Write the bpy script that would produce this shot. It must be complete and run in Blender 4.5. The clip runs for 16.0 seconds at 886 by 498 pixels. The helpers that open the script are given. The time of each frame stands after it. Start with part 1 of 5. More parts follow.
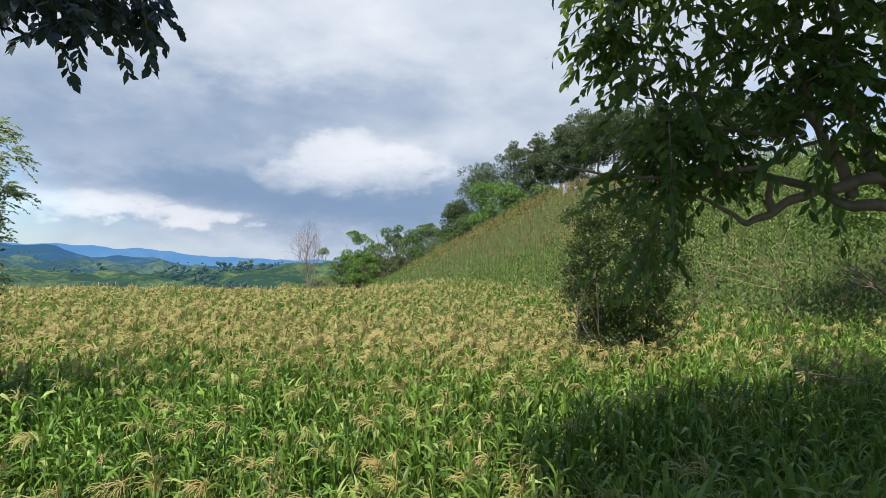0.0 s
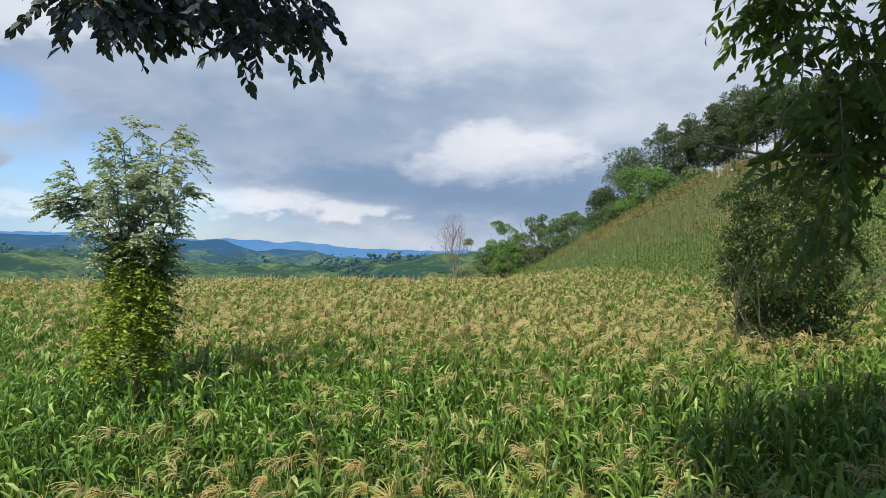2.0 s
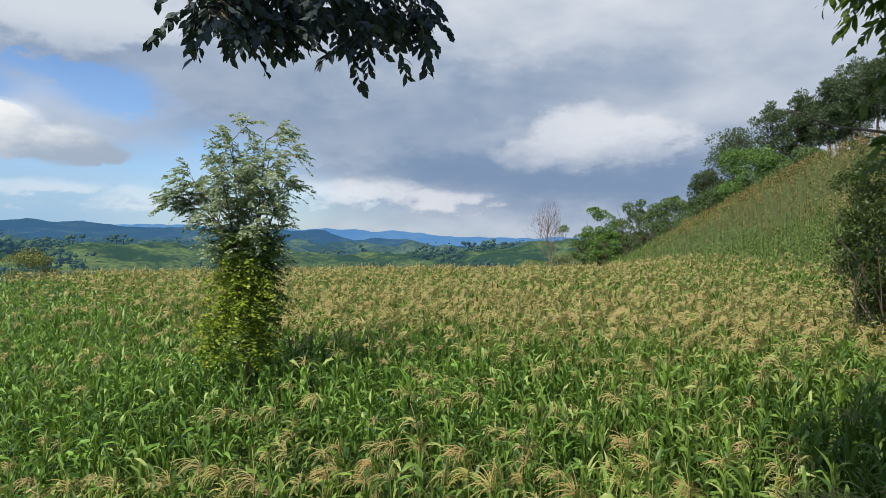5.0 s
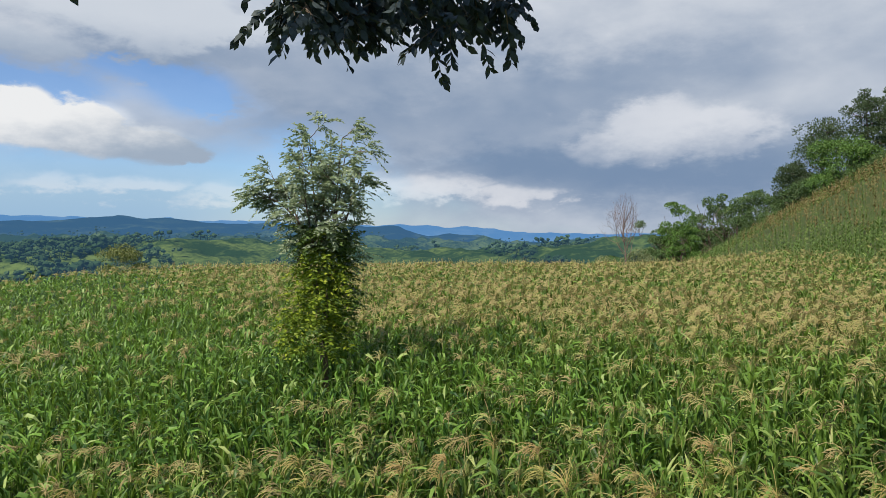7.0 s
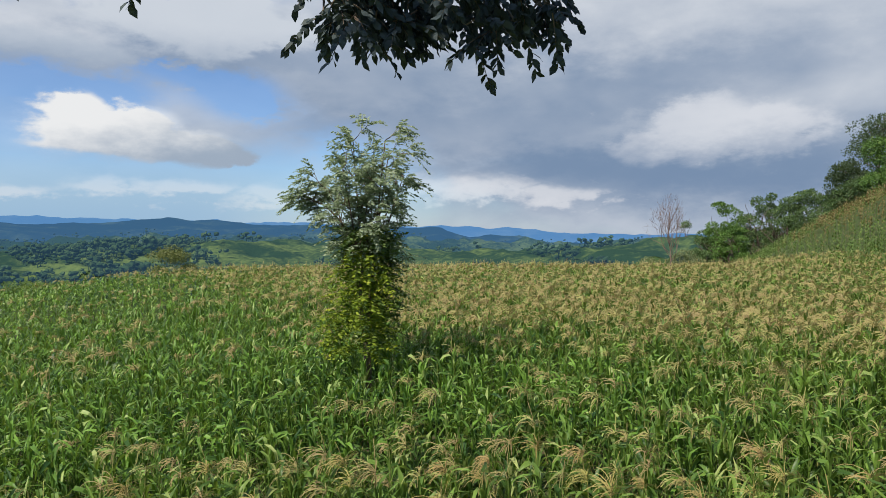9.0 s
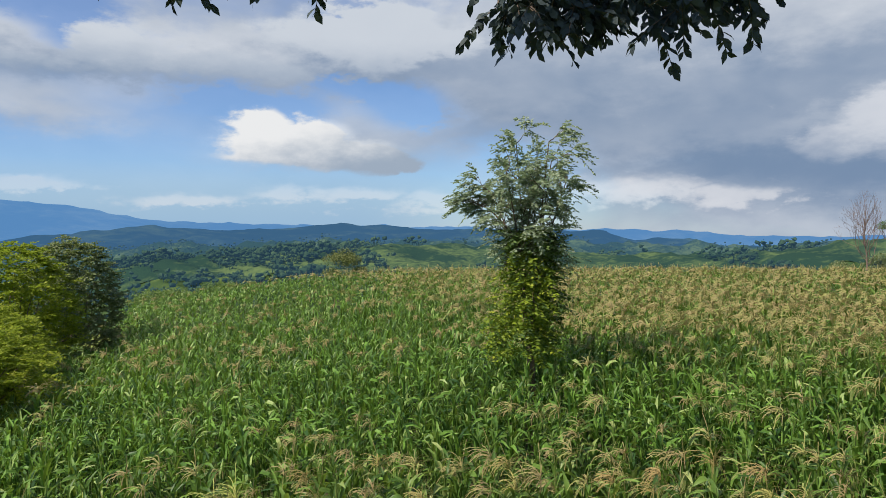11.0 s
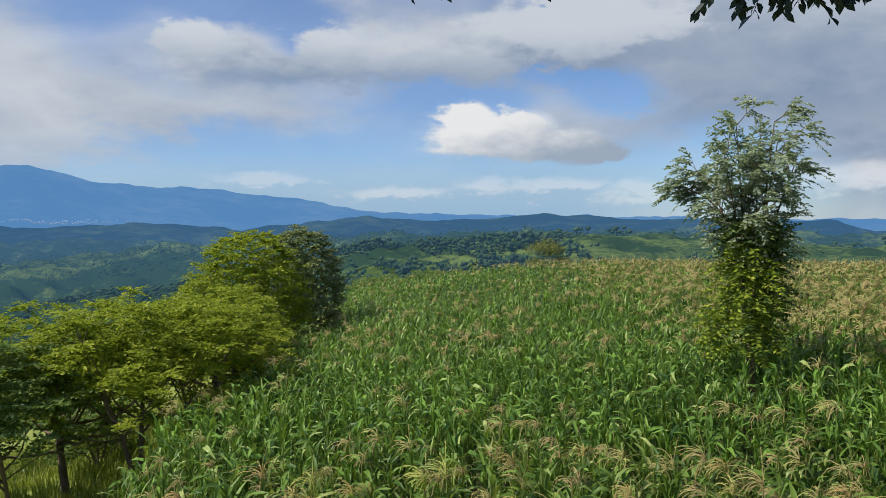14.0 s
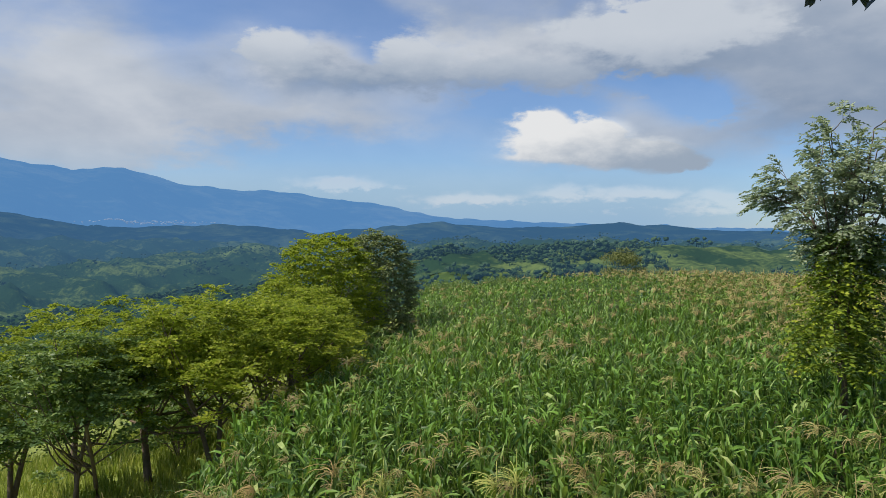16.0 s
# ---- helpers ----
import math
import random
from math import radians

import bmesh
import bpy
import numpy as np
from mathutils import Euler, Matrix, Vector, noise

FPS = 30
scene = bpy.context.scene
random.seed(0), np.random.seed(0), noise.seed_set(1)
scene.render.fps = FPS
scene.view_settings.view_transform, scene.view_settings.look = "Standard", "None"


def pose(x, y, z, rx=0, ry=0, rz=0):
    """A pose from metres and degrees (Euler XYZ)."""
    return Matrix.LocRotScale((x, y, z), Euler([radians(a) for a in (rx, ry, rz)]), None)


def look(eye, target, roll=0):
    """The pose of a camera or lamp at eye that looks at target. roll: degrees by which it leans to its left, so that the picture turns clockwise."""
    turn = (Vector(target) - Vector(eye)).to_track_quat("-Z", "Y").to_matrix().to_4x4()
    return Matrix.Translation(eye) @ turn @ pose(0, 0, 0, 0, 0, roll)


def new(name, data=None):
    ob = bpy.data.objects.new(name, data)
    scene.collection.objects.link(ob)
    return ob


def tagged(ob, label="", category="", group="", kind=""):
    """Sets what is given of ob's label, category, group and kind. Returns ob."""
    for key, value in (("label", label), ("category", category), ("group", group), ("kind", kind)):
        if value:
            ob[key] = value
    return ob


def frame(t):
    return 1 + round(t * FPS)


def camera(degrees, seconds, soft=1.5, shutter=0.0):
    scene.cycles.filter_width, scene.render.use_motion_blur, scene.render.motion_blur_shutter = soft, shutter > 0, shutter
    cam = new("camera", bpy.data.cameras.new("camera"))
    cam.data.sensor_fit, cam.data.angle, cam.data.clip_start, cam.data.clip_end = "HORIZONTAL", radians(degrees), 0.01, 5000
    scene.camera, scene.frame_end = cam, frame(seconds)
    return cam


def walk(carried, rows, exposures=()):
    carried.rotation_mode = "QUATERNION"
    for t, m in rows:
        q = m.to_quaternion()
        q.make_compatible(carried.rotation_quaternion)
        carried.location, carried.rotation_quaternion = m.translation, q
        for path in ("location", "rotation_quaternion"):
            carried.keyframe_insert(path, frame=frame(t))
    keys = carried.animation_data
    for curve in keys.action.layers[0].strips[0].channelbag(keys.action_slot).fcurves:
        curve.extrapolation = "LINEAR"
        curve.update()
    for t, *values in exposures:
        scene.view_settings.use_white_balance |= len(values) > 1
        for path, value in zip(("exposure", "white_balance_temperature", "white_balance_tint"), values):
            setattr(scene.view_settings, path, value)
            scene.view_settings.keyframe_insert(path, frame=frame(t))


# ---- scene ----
cam = camera(64.14, 16.0, soft=0.65)
PATH = [
    (0, (0.112, 0.022, 4.311), (8.603, 18.130, 4.407), 1.49),
    (0.5, (0.094, 0.002, 4.312), (7.008, 18.768, 4.378), 1.39),
    (1, (0.088, -0.011, 4.320), (6.025, 19.088, 4.294), 1.21),
    (1.5, (0.084, 0.008, 4.306), (5.161, 19.353, 4.188), 0.96),
    (2, (0.081, -0.004, 4.305), (4.753, 19.441, 4.040), 0.54),
    (2.5, (0.068, -0.029, 4.316), (4.579, 19.452, 3.916), 0.26),
    (3, (0.065, -0.030, 4.314), (4.518, 19.463, 3.891), 0.21),
    (3.5, (0.063, -0.049, 4.333), (4.421, 19.465, 3.868), 0.07),
    (4, (0.052, -0.039, 4.323), (3.899, 19.580, 3.805), -0.06),
    (4.5, (0.046, -0.030, 4.317), (2.792, 19.772, 3.727), -0.16),
    (4.7, (0.044, -0.027, 4.317), (2.480, 19.815, 3.716), -0.18),
    (6.8, (0.020, 0.008, 4.315), (0.229, 19.994, 3.599), -0.31),
    (7, (0.018, 0.012, 4.315), (0.017, 19.998, 3.588), -0.33),
    (7.5, (0.031, -0.035, 4.326), (-0.587, 19.942, 3.608), -0.76),
    (8, (0.011, -0.027, 4.326), (-0.912, 19.939, 3.629), -0.65),
    (8.2, (0.010, -0.021, 4.325), (-0.987, 19.942, 3.631), -0.60),
    (10.3, (-0.003, 0.041, 4.321), (-2.474, 19.877, 3.658), 0.01),
    (10.5, (-0.005, 0.047, 4.321), (-3.382, 19.749, 3.661), 0.06),
    (11, (-0.033, 0.035, 4.303), (-5.686, 19.213, 3.774), -0.97),
    (11.5, (-0.047, 0.043, 4.284), (-7.375, 18.647, 3.832), -1.50),
    (12, (-0.031, 0.020, 4.288), (-9.224, 17.778, 3.908), -1.29),
    (12.5, (-0.064, 0.009, 4.276), (-9.859, 17.440, 3.802), -1.10),
    (13, (-0.088, 0.011, 4.277), (-10.230, 17.240, 3.727), -0.99),
    (13.5, (-0.086, 0.007, 4.277), (-10.549, 17.040, 3.651), -0.99),
    (14, (-0.083, 0.009, 4.275), (-10.888, 16.824, 3.569), -1.01),
    (14.5, (-0.092, 0.014, 4.272), (-11.073, 16.715, 3.570), -0.80),
    (15, (-0.108, 0.014, 4.272), (-11.358, 16.537, 3.635), -0.40),
    (15.5, (-0.130, 0.038, 4.254), (-11.970, 16.148, 3.718), -0.09),
    (16, (-0.140, 0.040, 4.250), (-12.617, 15.662, 3.745), 0.14),
]
walk(cam, [(t, look(eye, target, roll)) for t, eye, target, roll in PATH], exposures=[(0, 0.53), (2, 0.45), (4.5, 0.32), (7, 0.19), (12, 0.15), (16, 0.07)])

# ---- world, sun ----
SUN_AZ, SUN_EL = 143.0, 52.0          # degrees to the left of +y, degrees up
EYE_Z = 4.3


def polar(az, dist, z=0.0):
    """A place by degrees to the left of +y and metres from the origin."""
    a = radians(az)
    return Vector((-dist * math.sin(a), dist * math.cos(a), z))


sun_data = bpy.data.lights.new("sun", "SUN")
sun_data.energy, sun_data.angle, sun_data.color = 5.0, radians(0.6), (1.0, 0.93, 0.80)
sun = new("sun", sun_data)
sun_way = polar(SUN_AZ, math.cos(radians(SUN_EL)), math.sin(radians(SUN_EL)))
sun.matrix_world = look(sun_way * 100, (0, 0, 0))


class Nodes:
    """Short hand for a node tree."""

    def __init__(self, tree):
        self.tree = tree
        tree.nodes.clear()

    def add(self, kind):
        return self.tree.nodes.new(kind)

    def put(self, socket, value):
        if isinstance(value, bpy.types.NodeSocket):
            self.tree.links.new(value, socket)
        else:
            socket.default_value = value

    def math(self, op, a, b=0.0, c=0.0, clamp=False):
        n = self.add("ShaderNodeMath")
        n.operation, n.use_clamp = op, clamp
        for s, v in zip(n.inputs, (a, b, c)):
            self.put(s, v)
        return n.outputs[0]

    def noise(self, vector, scale, detail=4.0, rough=0.55, distortion=0.0):
        n = self.add("ShaderNodeTexNoise")
        if vector is not None:
            self.put(n.inputs["Vector"], vector)
        n.inputs["Scale"].default_value, n.inputs["Detail"].default_value = scale, detail
        n.inputs["Roughness"].default_value, n.inputs["Distortion"].default_value = rough, distortion
        return n.outputs["Fac"]

    def ramp(self, value, lo, hi, a=0.0, b=1.0):
        n = self.add("ShaderNodeMapRange")
        n.interpolation_type = "SMOOTHSTEP"
        for s, v in zip(n.inputs, (value, lo, hi, a, b)):
            self.put(s, v)
        return n.outputs[0]

    def mix(self, fac, a, b):
        n = self.add("ShaderNodeMix")
        n.data_type = "RGBA"
        self.put(n.inputs[0], fac)
        for s, v in ((n.inputs[6], a), (n.inputs[7], b)):
            self.put(s, (*v, 1.0) if isinstance(v, tuple) and len(v) == 3 else v)
        return n.outputs[2]


world = bpy.data.worlds.new("sky")
scene.world = world
world.use_nodes = True
w = Nodes(world.node_tree)
way = w.add("ShaderNodeTexCoord").outputs["Generated"]
part_xyz = w.add("ShaderNodeSeparateXYZ")
w.put(part_xyz.inputs[0], way)
sx, sy, sz = part_xyz.outputs
az_deg = w.math("MULTIPLY", w.math("ARCTAN2", w.math("MULTIPLY", sx, -1.0), sy), 57.2958)
el_deg = w.math("MULTIPLY", w.math("ARCSINE", sz), 57.2958)
flat = w.add("ShaderNodeCombineXYZ")
w.put(flat.inputs[0], w.math("MULTIPLY", az_deg, 0.1))
w.put(flat.inputs[1], w.math("MULTIPLY", el_deg, 0.2))
sky_pos = flat.outputs[0]
puff = w.noise(sky_pos, 1.6, 6.0, 0.6)
puff_s = w.noise(sky_pos, 0.9, 3.0, 0.5, 0.5)
puff_b = w.noise(sky_pos, 0.5, 3.0, 0.5, 0.4)
puff_c = w.noise(sky_pos, 2.6, 4.0, 0.5)
fine = w.noise(sky_pos, 5.0, 5.0, 0.6)
# the clouds' edges billow: the angles are shifted by noise
shift = w.math("MULTIPLY_ADD", w.math("SUBTRACT", puff, 0.5), 1.6, w.math("MULTIPLY", w.math("SUBTRACT", fine, 0.5), 0.7))
az_w = w.math("MULTIPLY_ADD", shift, 6.0, az_deg)
el_w = w.math("MULTIPLY_ADD", shift, 3.0, el_deg)


def heap(az, el, wide, high, warp=True):
    """A soft bump round a place of the sky."""
    dx = w.math("MULTIPLY", w.math("SUBTRACT", az_w if warp else az_deg, az), 1.0 / wide)
    dy = w.math("MULTIPLY", w.math("SUBTRACT", el_w if warp else el_deg, el), 1.0 / high)
    d2 = w.math("ADD", w.math("MULTIPLY", dx, dx), w.math("MULTIPLY", dy, dy))
    return w.math("EXPONENT", w.math("MULTIPLY", d2, -1.0))


def total(start, rows):
    out = start
    for weight, *place in rows:
        out = w.math("MULTIPLY_ADD", heap(*place), weight, out)
    return out


# cloud cover: plus is more cloud, minus a gap of blue
COVER = [
    (0.55, -25, 14, 38, 14), (0.35, 5, 14, 22, 5), (0.30, 42, 12.6, 13, 1.6), (-0.45, 19.5, 10.6, 3.5, 1.2), (-0.5, 18.0, 9.2, 2.6, 0.9), (-0.45, 23.0, 11.6, 2.6, 0.9), (-0.4, 44.0, 15.0, 2.6, 1.4),
    (-0.45, 31, 9.8, 5, 1.0), (-0.55, 47, 16.6, 5, 1.2), (-0.12, 50, 5.0, 16, 3.0), (0.32, 53, 9.0, 12, 1.8), (-0.30, 30, 2.6, 14, 1.8),
    (0.35, 63, 10, 9, 5), (0.30, 67, 6.2, 7, 1.2), (0.25, -12, 3, 18, 4), (0.40, 24, 13.8, 12, 2.4), (-0.25, 10, 5.5, 5, 1.5),
]
# lightness of the cloud: plus is sunlit, minus a grey underside
LIGHT = [
    (0.20, -18.5, 7.4, 5, 1.7), (0.12, -12, 7.2, 3, 1.0), (-0.40, -12, 3.8, 14, 2.4), (-0.2, -24, 3, 8, 3), (0.10, -15, 17, 25, 4), (-0.14, 2, 8.5, 15, 2.0),
    (0.30, 0, 3.0, 8, 0.8), (0.16, 46, 14.5, 9, 1.2), (-0.25, 41, 11.6, 12, 1.0), (0.08, 62, 12, 9, 4),
    (-0.15, 17, 12.3, 10, 1.6), (0.2, 30, 15, 9, 2.0), (-0.12, -12, 11.5, 16, 1.6), (-0.22, 24, 15, 12, 3.0), (-0.11, -6, 9, 22, 8),
]
cover = total(w.math("MULTIPLY_ADD", puff_b, 1.1, -0.10), COVER)
veil = w.ramp(cover, 0.30, 0.80, 0.22, 1.0)
light = total(w.math("MULTIPLY_ADD", puff, 0.22, w.math("MULTIPLY_ADD", puff_s, 0.5, 0.10)), LIGHT)
# one bright heap cloud with a flat grey base, and small ones low down
calm = w.math("MULTIPLY_ADD", w.math("SUBTRACT", puff_c, 0.5), 1.5, w.math("MULTIPLY", w.math("SUBTRACT", fine, 0.5), 1.0))


def soft_heap(az, el, wide, high):
    """A bump with a finer, calmer edge."""
    dx = w.math("MULTIPLY", w.math("SUBTRACT", w.math("MULTIPLY_ADD", calm, 2.6, az_deg), az), 1.0 / wide)
    dy = w.math("MULTIPLY", w.math("SUBTRACT", w.math("MULTIPLY_ADD", calm, 1.5, el_deg), el), 1.0 / high)
    return w.math("EXPONENT", w.math("MULTIPLY", w.math("ADD", w.math("MULTIPLY", dx, dx), w.math("MULTIPLY", dy, dy)), -1.0))


heap_a = w.math("MAXIMUM", w.math("MAXIMUM", soft_heap(31.2, 6.5, 4.4, 2.2), w.math("MAXIMUM", soft_heap(30.9, 8.2, 2.6, 1.7), soft_heap(27.3, 7.0, 4.2, 2.0))), soft_heap(23.4, 5.6, 5.2, 1.5))
base_cut = w.ramp(w.math("MULTIPLY_ADD", az_deg, -0.10, w.math("MULTIPLY_ADD", shift, 0.8, w.math("SUBTRACT", el_deg, 2.4))), -0.5, 0.3)
heap_a_mask = w.math("MULTIPLY", w.ramp(heap_a, 0.24, w.ramp(az_deg, 29.0, 36.0, 0.50, 0.95)), base_cut)
heap_a_light = w.ramp(w.math("MULTIPLY_ADD", az_deg, 0.16, w.math("MULTIPLY_ADD", shift, 2.6, el_deg)), 8.6, 12.6)
low = w.math("MAXIMUM", w.math("MAXIMUM", soft_heap(1, 2.8, 6, 1.2), soft_heap(-6, 2.2, 5, 0.8)), w.math("MAXIMUM", soft_heap(23, 2.9, 5.0, 0.7), soft_heap(36.5, 2.8, 5.5, 0.6)))
low = w.math("MAXIMUM", low, w.math("MAXIMUM", soft_heap(29, 3.0, 3.5, 0.8), soft_heap(47.0, 3.8, 4.0, 0.5)))
low = w.math("MAXIMUM", low, soft_heap(16.5, 2.4, 4.5, 0.9))
low_mask = w.math("MULTIPLY", w.ramp(w.math("MULTIPLY_ADD", w.math("SUBTRACT", fine, 0.5), 1.5, low), 0.20, 0.9), 0.62)

nishita = w.add("ShaderNodeTexSky")
nishita.sky_type, nishita.sun_disc = "NISHITA", False
nishita.sun_elevation, nishita.sun_rotation = radians(SUN_EL), radians(-SUN_AZ)
nishita.air_density, nishita.dust_density, nishita.ozone_density = 1.0, 0.1, 4.0
blue = w.add("ShaderNodeBackground")
tint = w.add("ShaderNodeMix")
tint.data_type, tint.blend_type = "RGBA", "MULTIPLY"
tint.inputs[0].default_value = 1.0
w.put(tint.inputs[6], nishita.outputs[0])
tint.inputs[7].default_value = (0.72, 0.92, 1.18, 1.0)
w.put(blue.inputs[0], tint.outputs[2])
blue.inputs[1].default_value = 0.10
cloud_col = w.mix(w.ramp(light, 0.0, 1.0), (0.20, 0.29, 0.44), (0.88, 0.90, 0.93))
heap_col = w.mix(heap_a_light, (0.36, 0.44, 0.55), (0.88, 0.89, 0.90))
# hazy blue air over the valley, and a row of heap clouds above it
haze = w.math("MULTIPLY", w.ramp(el_deg, 8.0, 0.5), w.ramp(az_deg, 2.0, 24.0))
haze = w.math("MULTIPLY", haze, w.ramp(az_deg, 130.0, 90.0))
cloud_col = w.mix(haze, cloud_col, (0.34, 0.52, 0.72))
heap_b = w.math("MAXIMUM", w.math("MAXIMUM", soft_heap(52.0, 13.8, 3.6, 1.9), soft_heap(41.0, 13.6, 3.6, 2.0)), w.math("MAXIMUM", soft_heap(33.5, 12.4, 5.6, 1.4), heap(22.0, 15.6, 9.0, 2.8)))
heap_b = w.math("MAXIMUM", heap_b, soft_heap(46.5, 12.0, 4.0, 0.9))
heap_b_low = w.math("MULTIPLY_ADD", shift, 0.9, el_deg)
heap_b = w.math("MULTIPLY_ADD", w.math("SUBTRACT", puff_c, 0.5), 0.9, heap_b)
heap_b_mask = w.math("MULTIPLY", w.ramp(heap_b, 0.22, 0.62), w.ramp(heap_b_low, 11.0, 12.6))
heap_b_col = w.mix(w.ramp(heap_b_low, 11.4, 15.2), (0.36, 0.44, 0.56), (0.66, 0.71, 0.78))
cloud_col = w.mix(w.math("MULTIPLY", heap_b_mask, 0.85), cloud_col, heap_b_col)
tower = w.math("MAXIMUM", w.math("MAXIMUM", soft_heap(-17.0, 7.0, 4.6, 2.7), soft_heap(-21.6, 6.6, 3.8, 2.3)), soft_heap(-13.2, 5.8, 3.6, 1.5))
tower = w.math("MULTIPLY_ADD", w.math("SUBTRACT", puff, 0.5), 0.8, w.math("MULTIPLY_ADD", w.math("SUBTRACT", puff_c, 0.5), 0.6, tower))
tower_mask = w.math("MULTIPLY", w.ramp(tower, 0.26, 0.62), w.ramp(w.math("MULTIPLY_ADD", calm, 1.2, el_deg), 2.6, 9.0))
cloud_col = w.mix(w.math("MULTIPLY", tower_mask, 0.66), cloud_col, (0.78, 0.80, 0.85))
cloud_col = w.mix(low_mask, cloud_col, (0.80, 0.81, 0.85))
cloud_col = w.mix(heap_a_mask, cloud_col, heap_col)
cloud = w.add("ShaderNodeBackground")
w.put(cloud.inputs[0], cloud_col)
cloud.inputs[1].default_value = 0.84
mask = w.math("MAXIMUM", w.math("MAXIMUM", w.math("MAXIMUM", veil, low_mask), heap_a_mask), w.math("MAXIMUM", w.math("MULTIPLY", haze, 0.95), heap_b_mask))
sky_mix = w.add("ShaderNodeMixShader")
w.put(sky_mix.inputs[0], mask)
w.put(sky_mix.inputs[1], blue.outputs[0])
w.put(sky_mix.inputs[2], cloud.outputs[0])
w.put(w.add("ShaderNodeOutputWorld").inputs[0], sky_mix.outputs[0])


# ---- materials ----
def material(name):
    m = bpy.data.materials.new(name)
    m.use_nodes = True
    return m, Nodes(m.node_tree)


def finish(n, shader):
    n.put(n.add("ShaderNodeOutputMaterial").inputs[0], shader)


def principled(n, colour, rough=0.6, normal=None, specular=0.4):
    p = n.add("ShaderNodeBsdfPrincipled")
    n.put(p.inputs["Base Color"], (*colour, 1.0) if isinstance(colour, tuple) else colour)
    n.put(p.inputs["Roughness"], rough)
    p.inputs["Specular IOR Level"].default_value = specular
    if normal is not None:
        n.put(p.inputs["Normal"], normal)
    return p.outputs[0]


def bump(n, height, strength, distance):
    b = n.add("ShaderNodeBump")
    b.inputs["Strength"].default_value, b.inputs["Distance"].default_value = strength, distance
    n.put(b.inputs["Height"], height)
    return b.outputs[0]


def place_of(n):
    return n.add("ShaderNodeNewGeometry").outputs["Position"]


def leaf_material(name, dark, mid, pale, thin=0.35, rough=0.5, patch=0.35, pale_share=0.15, glow=(0.30, 0.42, 0.04), parts=False, shine=0.22, ripe=None):
    """Leaves: a colour of its own for each leaf, patches over the whole crown, light coming through."""
    m, n = material(name)
    geo = n.add("ShaderNodeNewGeometry")
    each = n.add("ShaderNodeObjectInfo").outputs["Random"] if parts else geo.outputs["Random Per Island"]
    patches = n.noise(geo.outputs["Position"], patch, 3.0)
    tone = n.math("MULTIPLY_ADD", patches, 0.9, n.math("MULTIPLY_ADD", each, 0.95, -0.46), clamp=True)
    col = n.mix(tone, dark, mid)
    col = n.mix(n.ramp(n.math("FRACT", n.math("MULTIPLY", each, 7.31)), 1.0 - pale_share, 1.0), col, pale)
    if ripe is not None:
        age = each if parts else n.noise(geo.outputs["Position"], 1.9, 1.0)
        col = n.mix(n.ramp(age, *((0.55, 0.75) if parts else (0.50, 0.60)), 0.0, 0.6), col, ripe)
    streak = n.noise(geo.outputs["Position"], 30.0, 2.0)
    col = n.mix(n.math("MULTIPLY", streak, 0.35), col, dark)
    p = principled(n, col, rough, specular=shine)
    t = n.add("ShaderNodeBsdfTranslucent")
    n.put(t.inputs[0], n.mix(0.55, col, glow))
    mixed = n.add("ShaderNodeMixShader")
    mixed.inputs[0].default_value = thin
    n.put(mixed.inputs[1], p)
    n.put(mixed.inputs[2], t.outputs[0])
    finish(n, mixed.outputs[0])
    return m


CORN_LEAF = leaf_material("corn_leaf", (0.036, 0.088, 0.018), (0.245, 0.395, 0.070), (0.46, 0.52, 0.18), 0.32, 0.45, 0.25, 0.16, (0.36, 0.48, 0.05), shine=0.28)
CORN_LEAF_PART = leaf_material("corn_leaf_single", (0.045, 0.100, 0.022), (0.26, 0.40, 0.078), (0.46, 0.50, 0.17), 0.34, 0.42, 0.25, 0.20, (0.40, 0.50, 0.05), True, shine=0.32)
LATE_LEAF = leaf_material("late_maize_leaf", (0.022, 0.064, 0.014), (0.225, 0.405, 0.062), (0.44, 0.55, 0.18), 0.28, 0.45, 0.4, 0.18, (0.34, 0.50, 0.05), shine=0.25)
HILL_MAIZE_LEAF = leaf_material("hill_maize_leaf", (0.060, 0.115, 0.026), (0.20, 0.295, 0.075), (0.30, 0.33, 0.12), 0.25, 0.5, 0.12, 0.15, (0.26, 0.34, 0.05), shine=0.25)
RIPE_LEAF = leaf_material("ripe_maize_leaf", (0.14, 0.104, 0.040), (0.315, 0.235, 0.10), (0.39, 0.31, 0.15), 0.2, 0.6, 0.12, 0.2, (0.33, 0.265, 0.085), shine=0.2)
TASSEL = leaf_material("tassel", (0.28, 0.23, 0.09), (0.44, 0.39, 0.165), (0.43, 0.47, 0.14), 0.3, 0.7, 0.5, 0.3, (0.62, 0.56, 0.2), ripe=(0.40, 0.275, 0.155))
TASSEL_PART = leaf_material("tassel_single", (0.31, 0.24, 0.085), (0.47, 0.40, 0.145), (0.46, 0.51, 0.13), 0.3, 0.7, 0.5, 0.3, (0.62, 0.56, 0.2), True, ripe=(0.41, 0.25, 0.125))
STALK = leaf_material("stalk", (0.08, 0.14, 0.03), (0.16, 0.22, 0.05), (0.3, 0.3, 0.1), 0.05, 0.5)
HILLTOP_LEAF = leaf_material("hilltop_tree_leaf", (0.050, 0.092, 0.040), (0.148, 0.23, 0.084), (0.28, 0.34, 0.14), 0.22, 0.5, 0.5, 0.15, shine=0.2)
FRESH_LEAF = leaf_material("fresh_green_leaf", (0.060, 0.125, 0.030), (0.155, 0.275, 0.065), (0.25, 0.36, 0.10), 0.25, 0.5, 0.5, 0.15, shine=0.2)
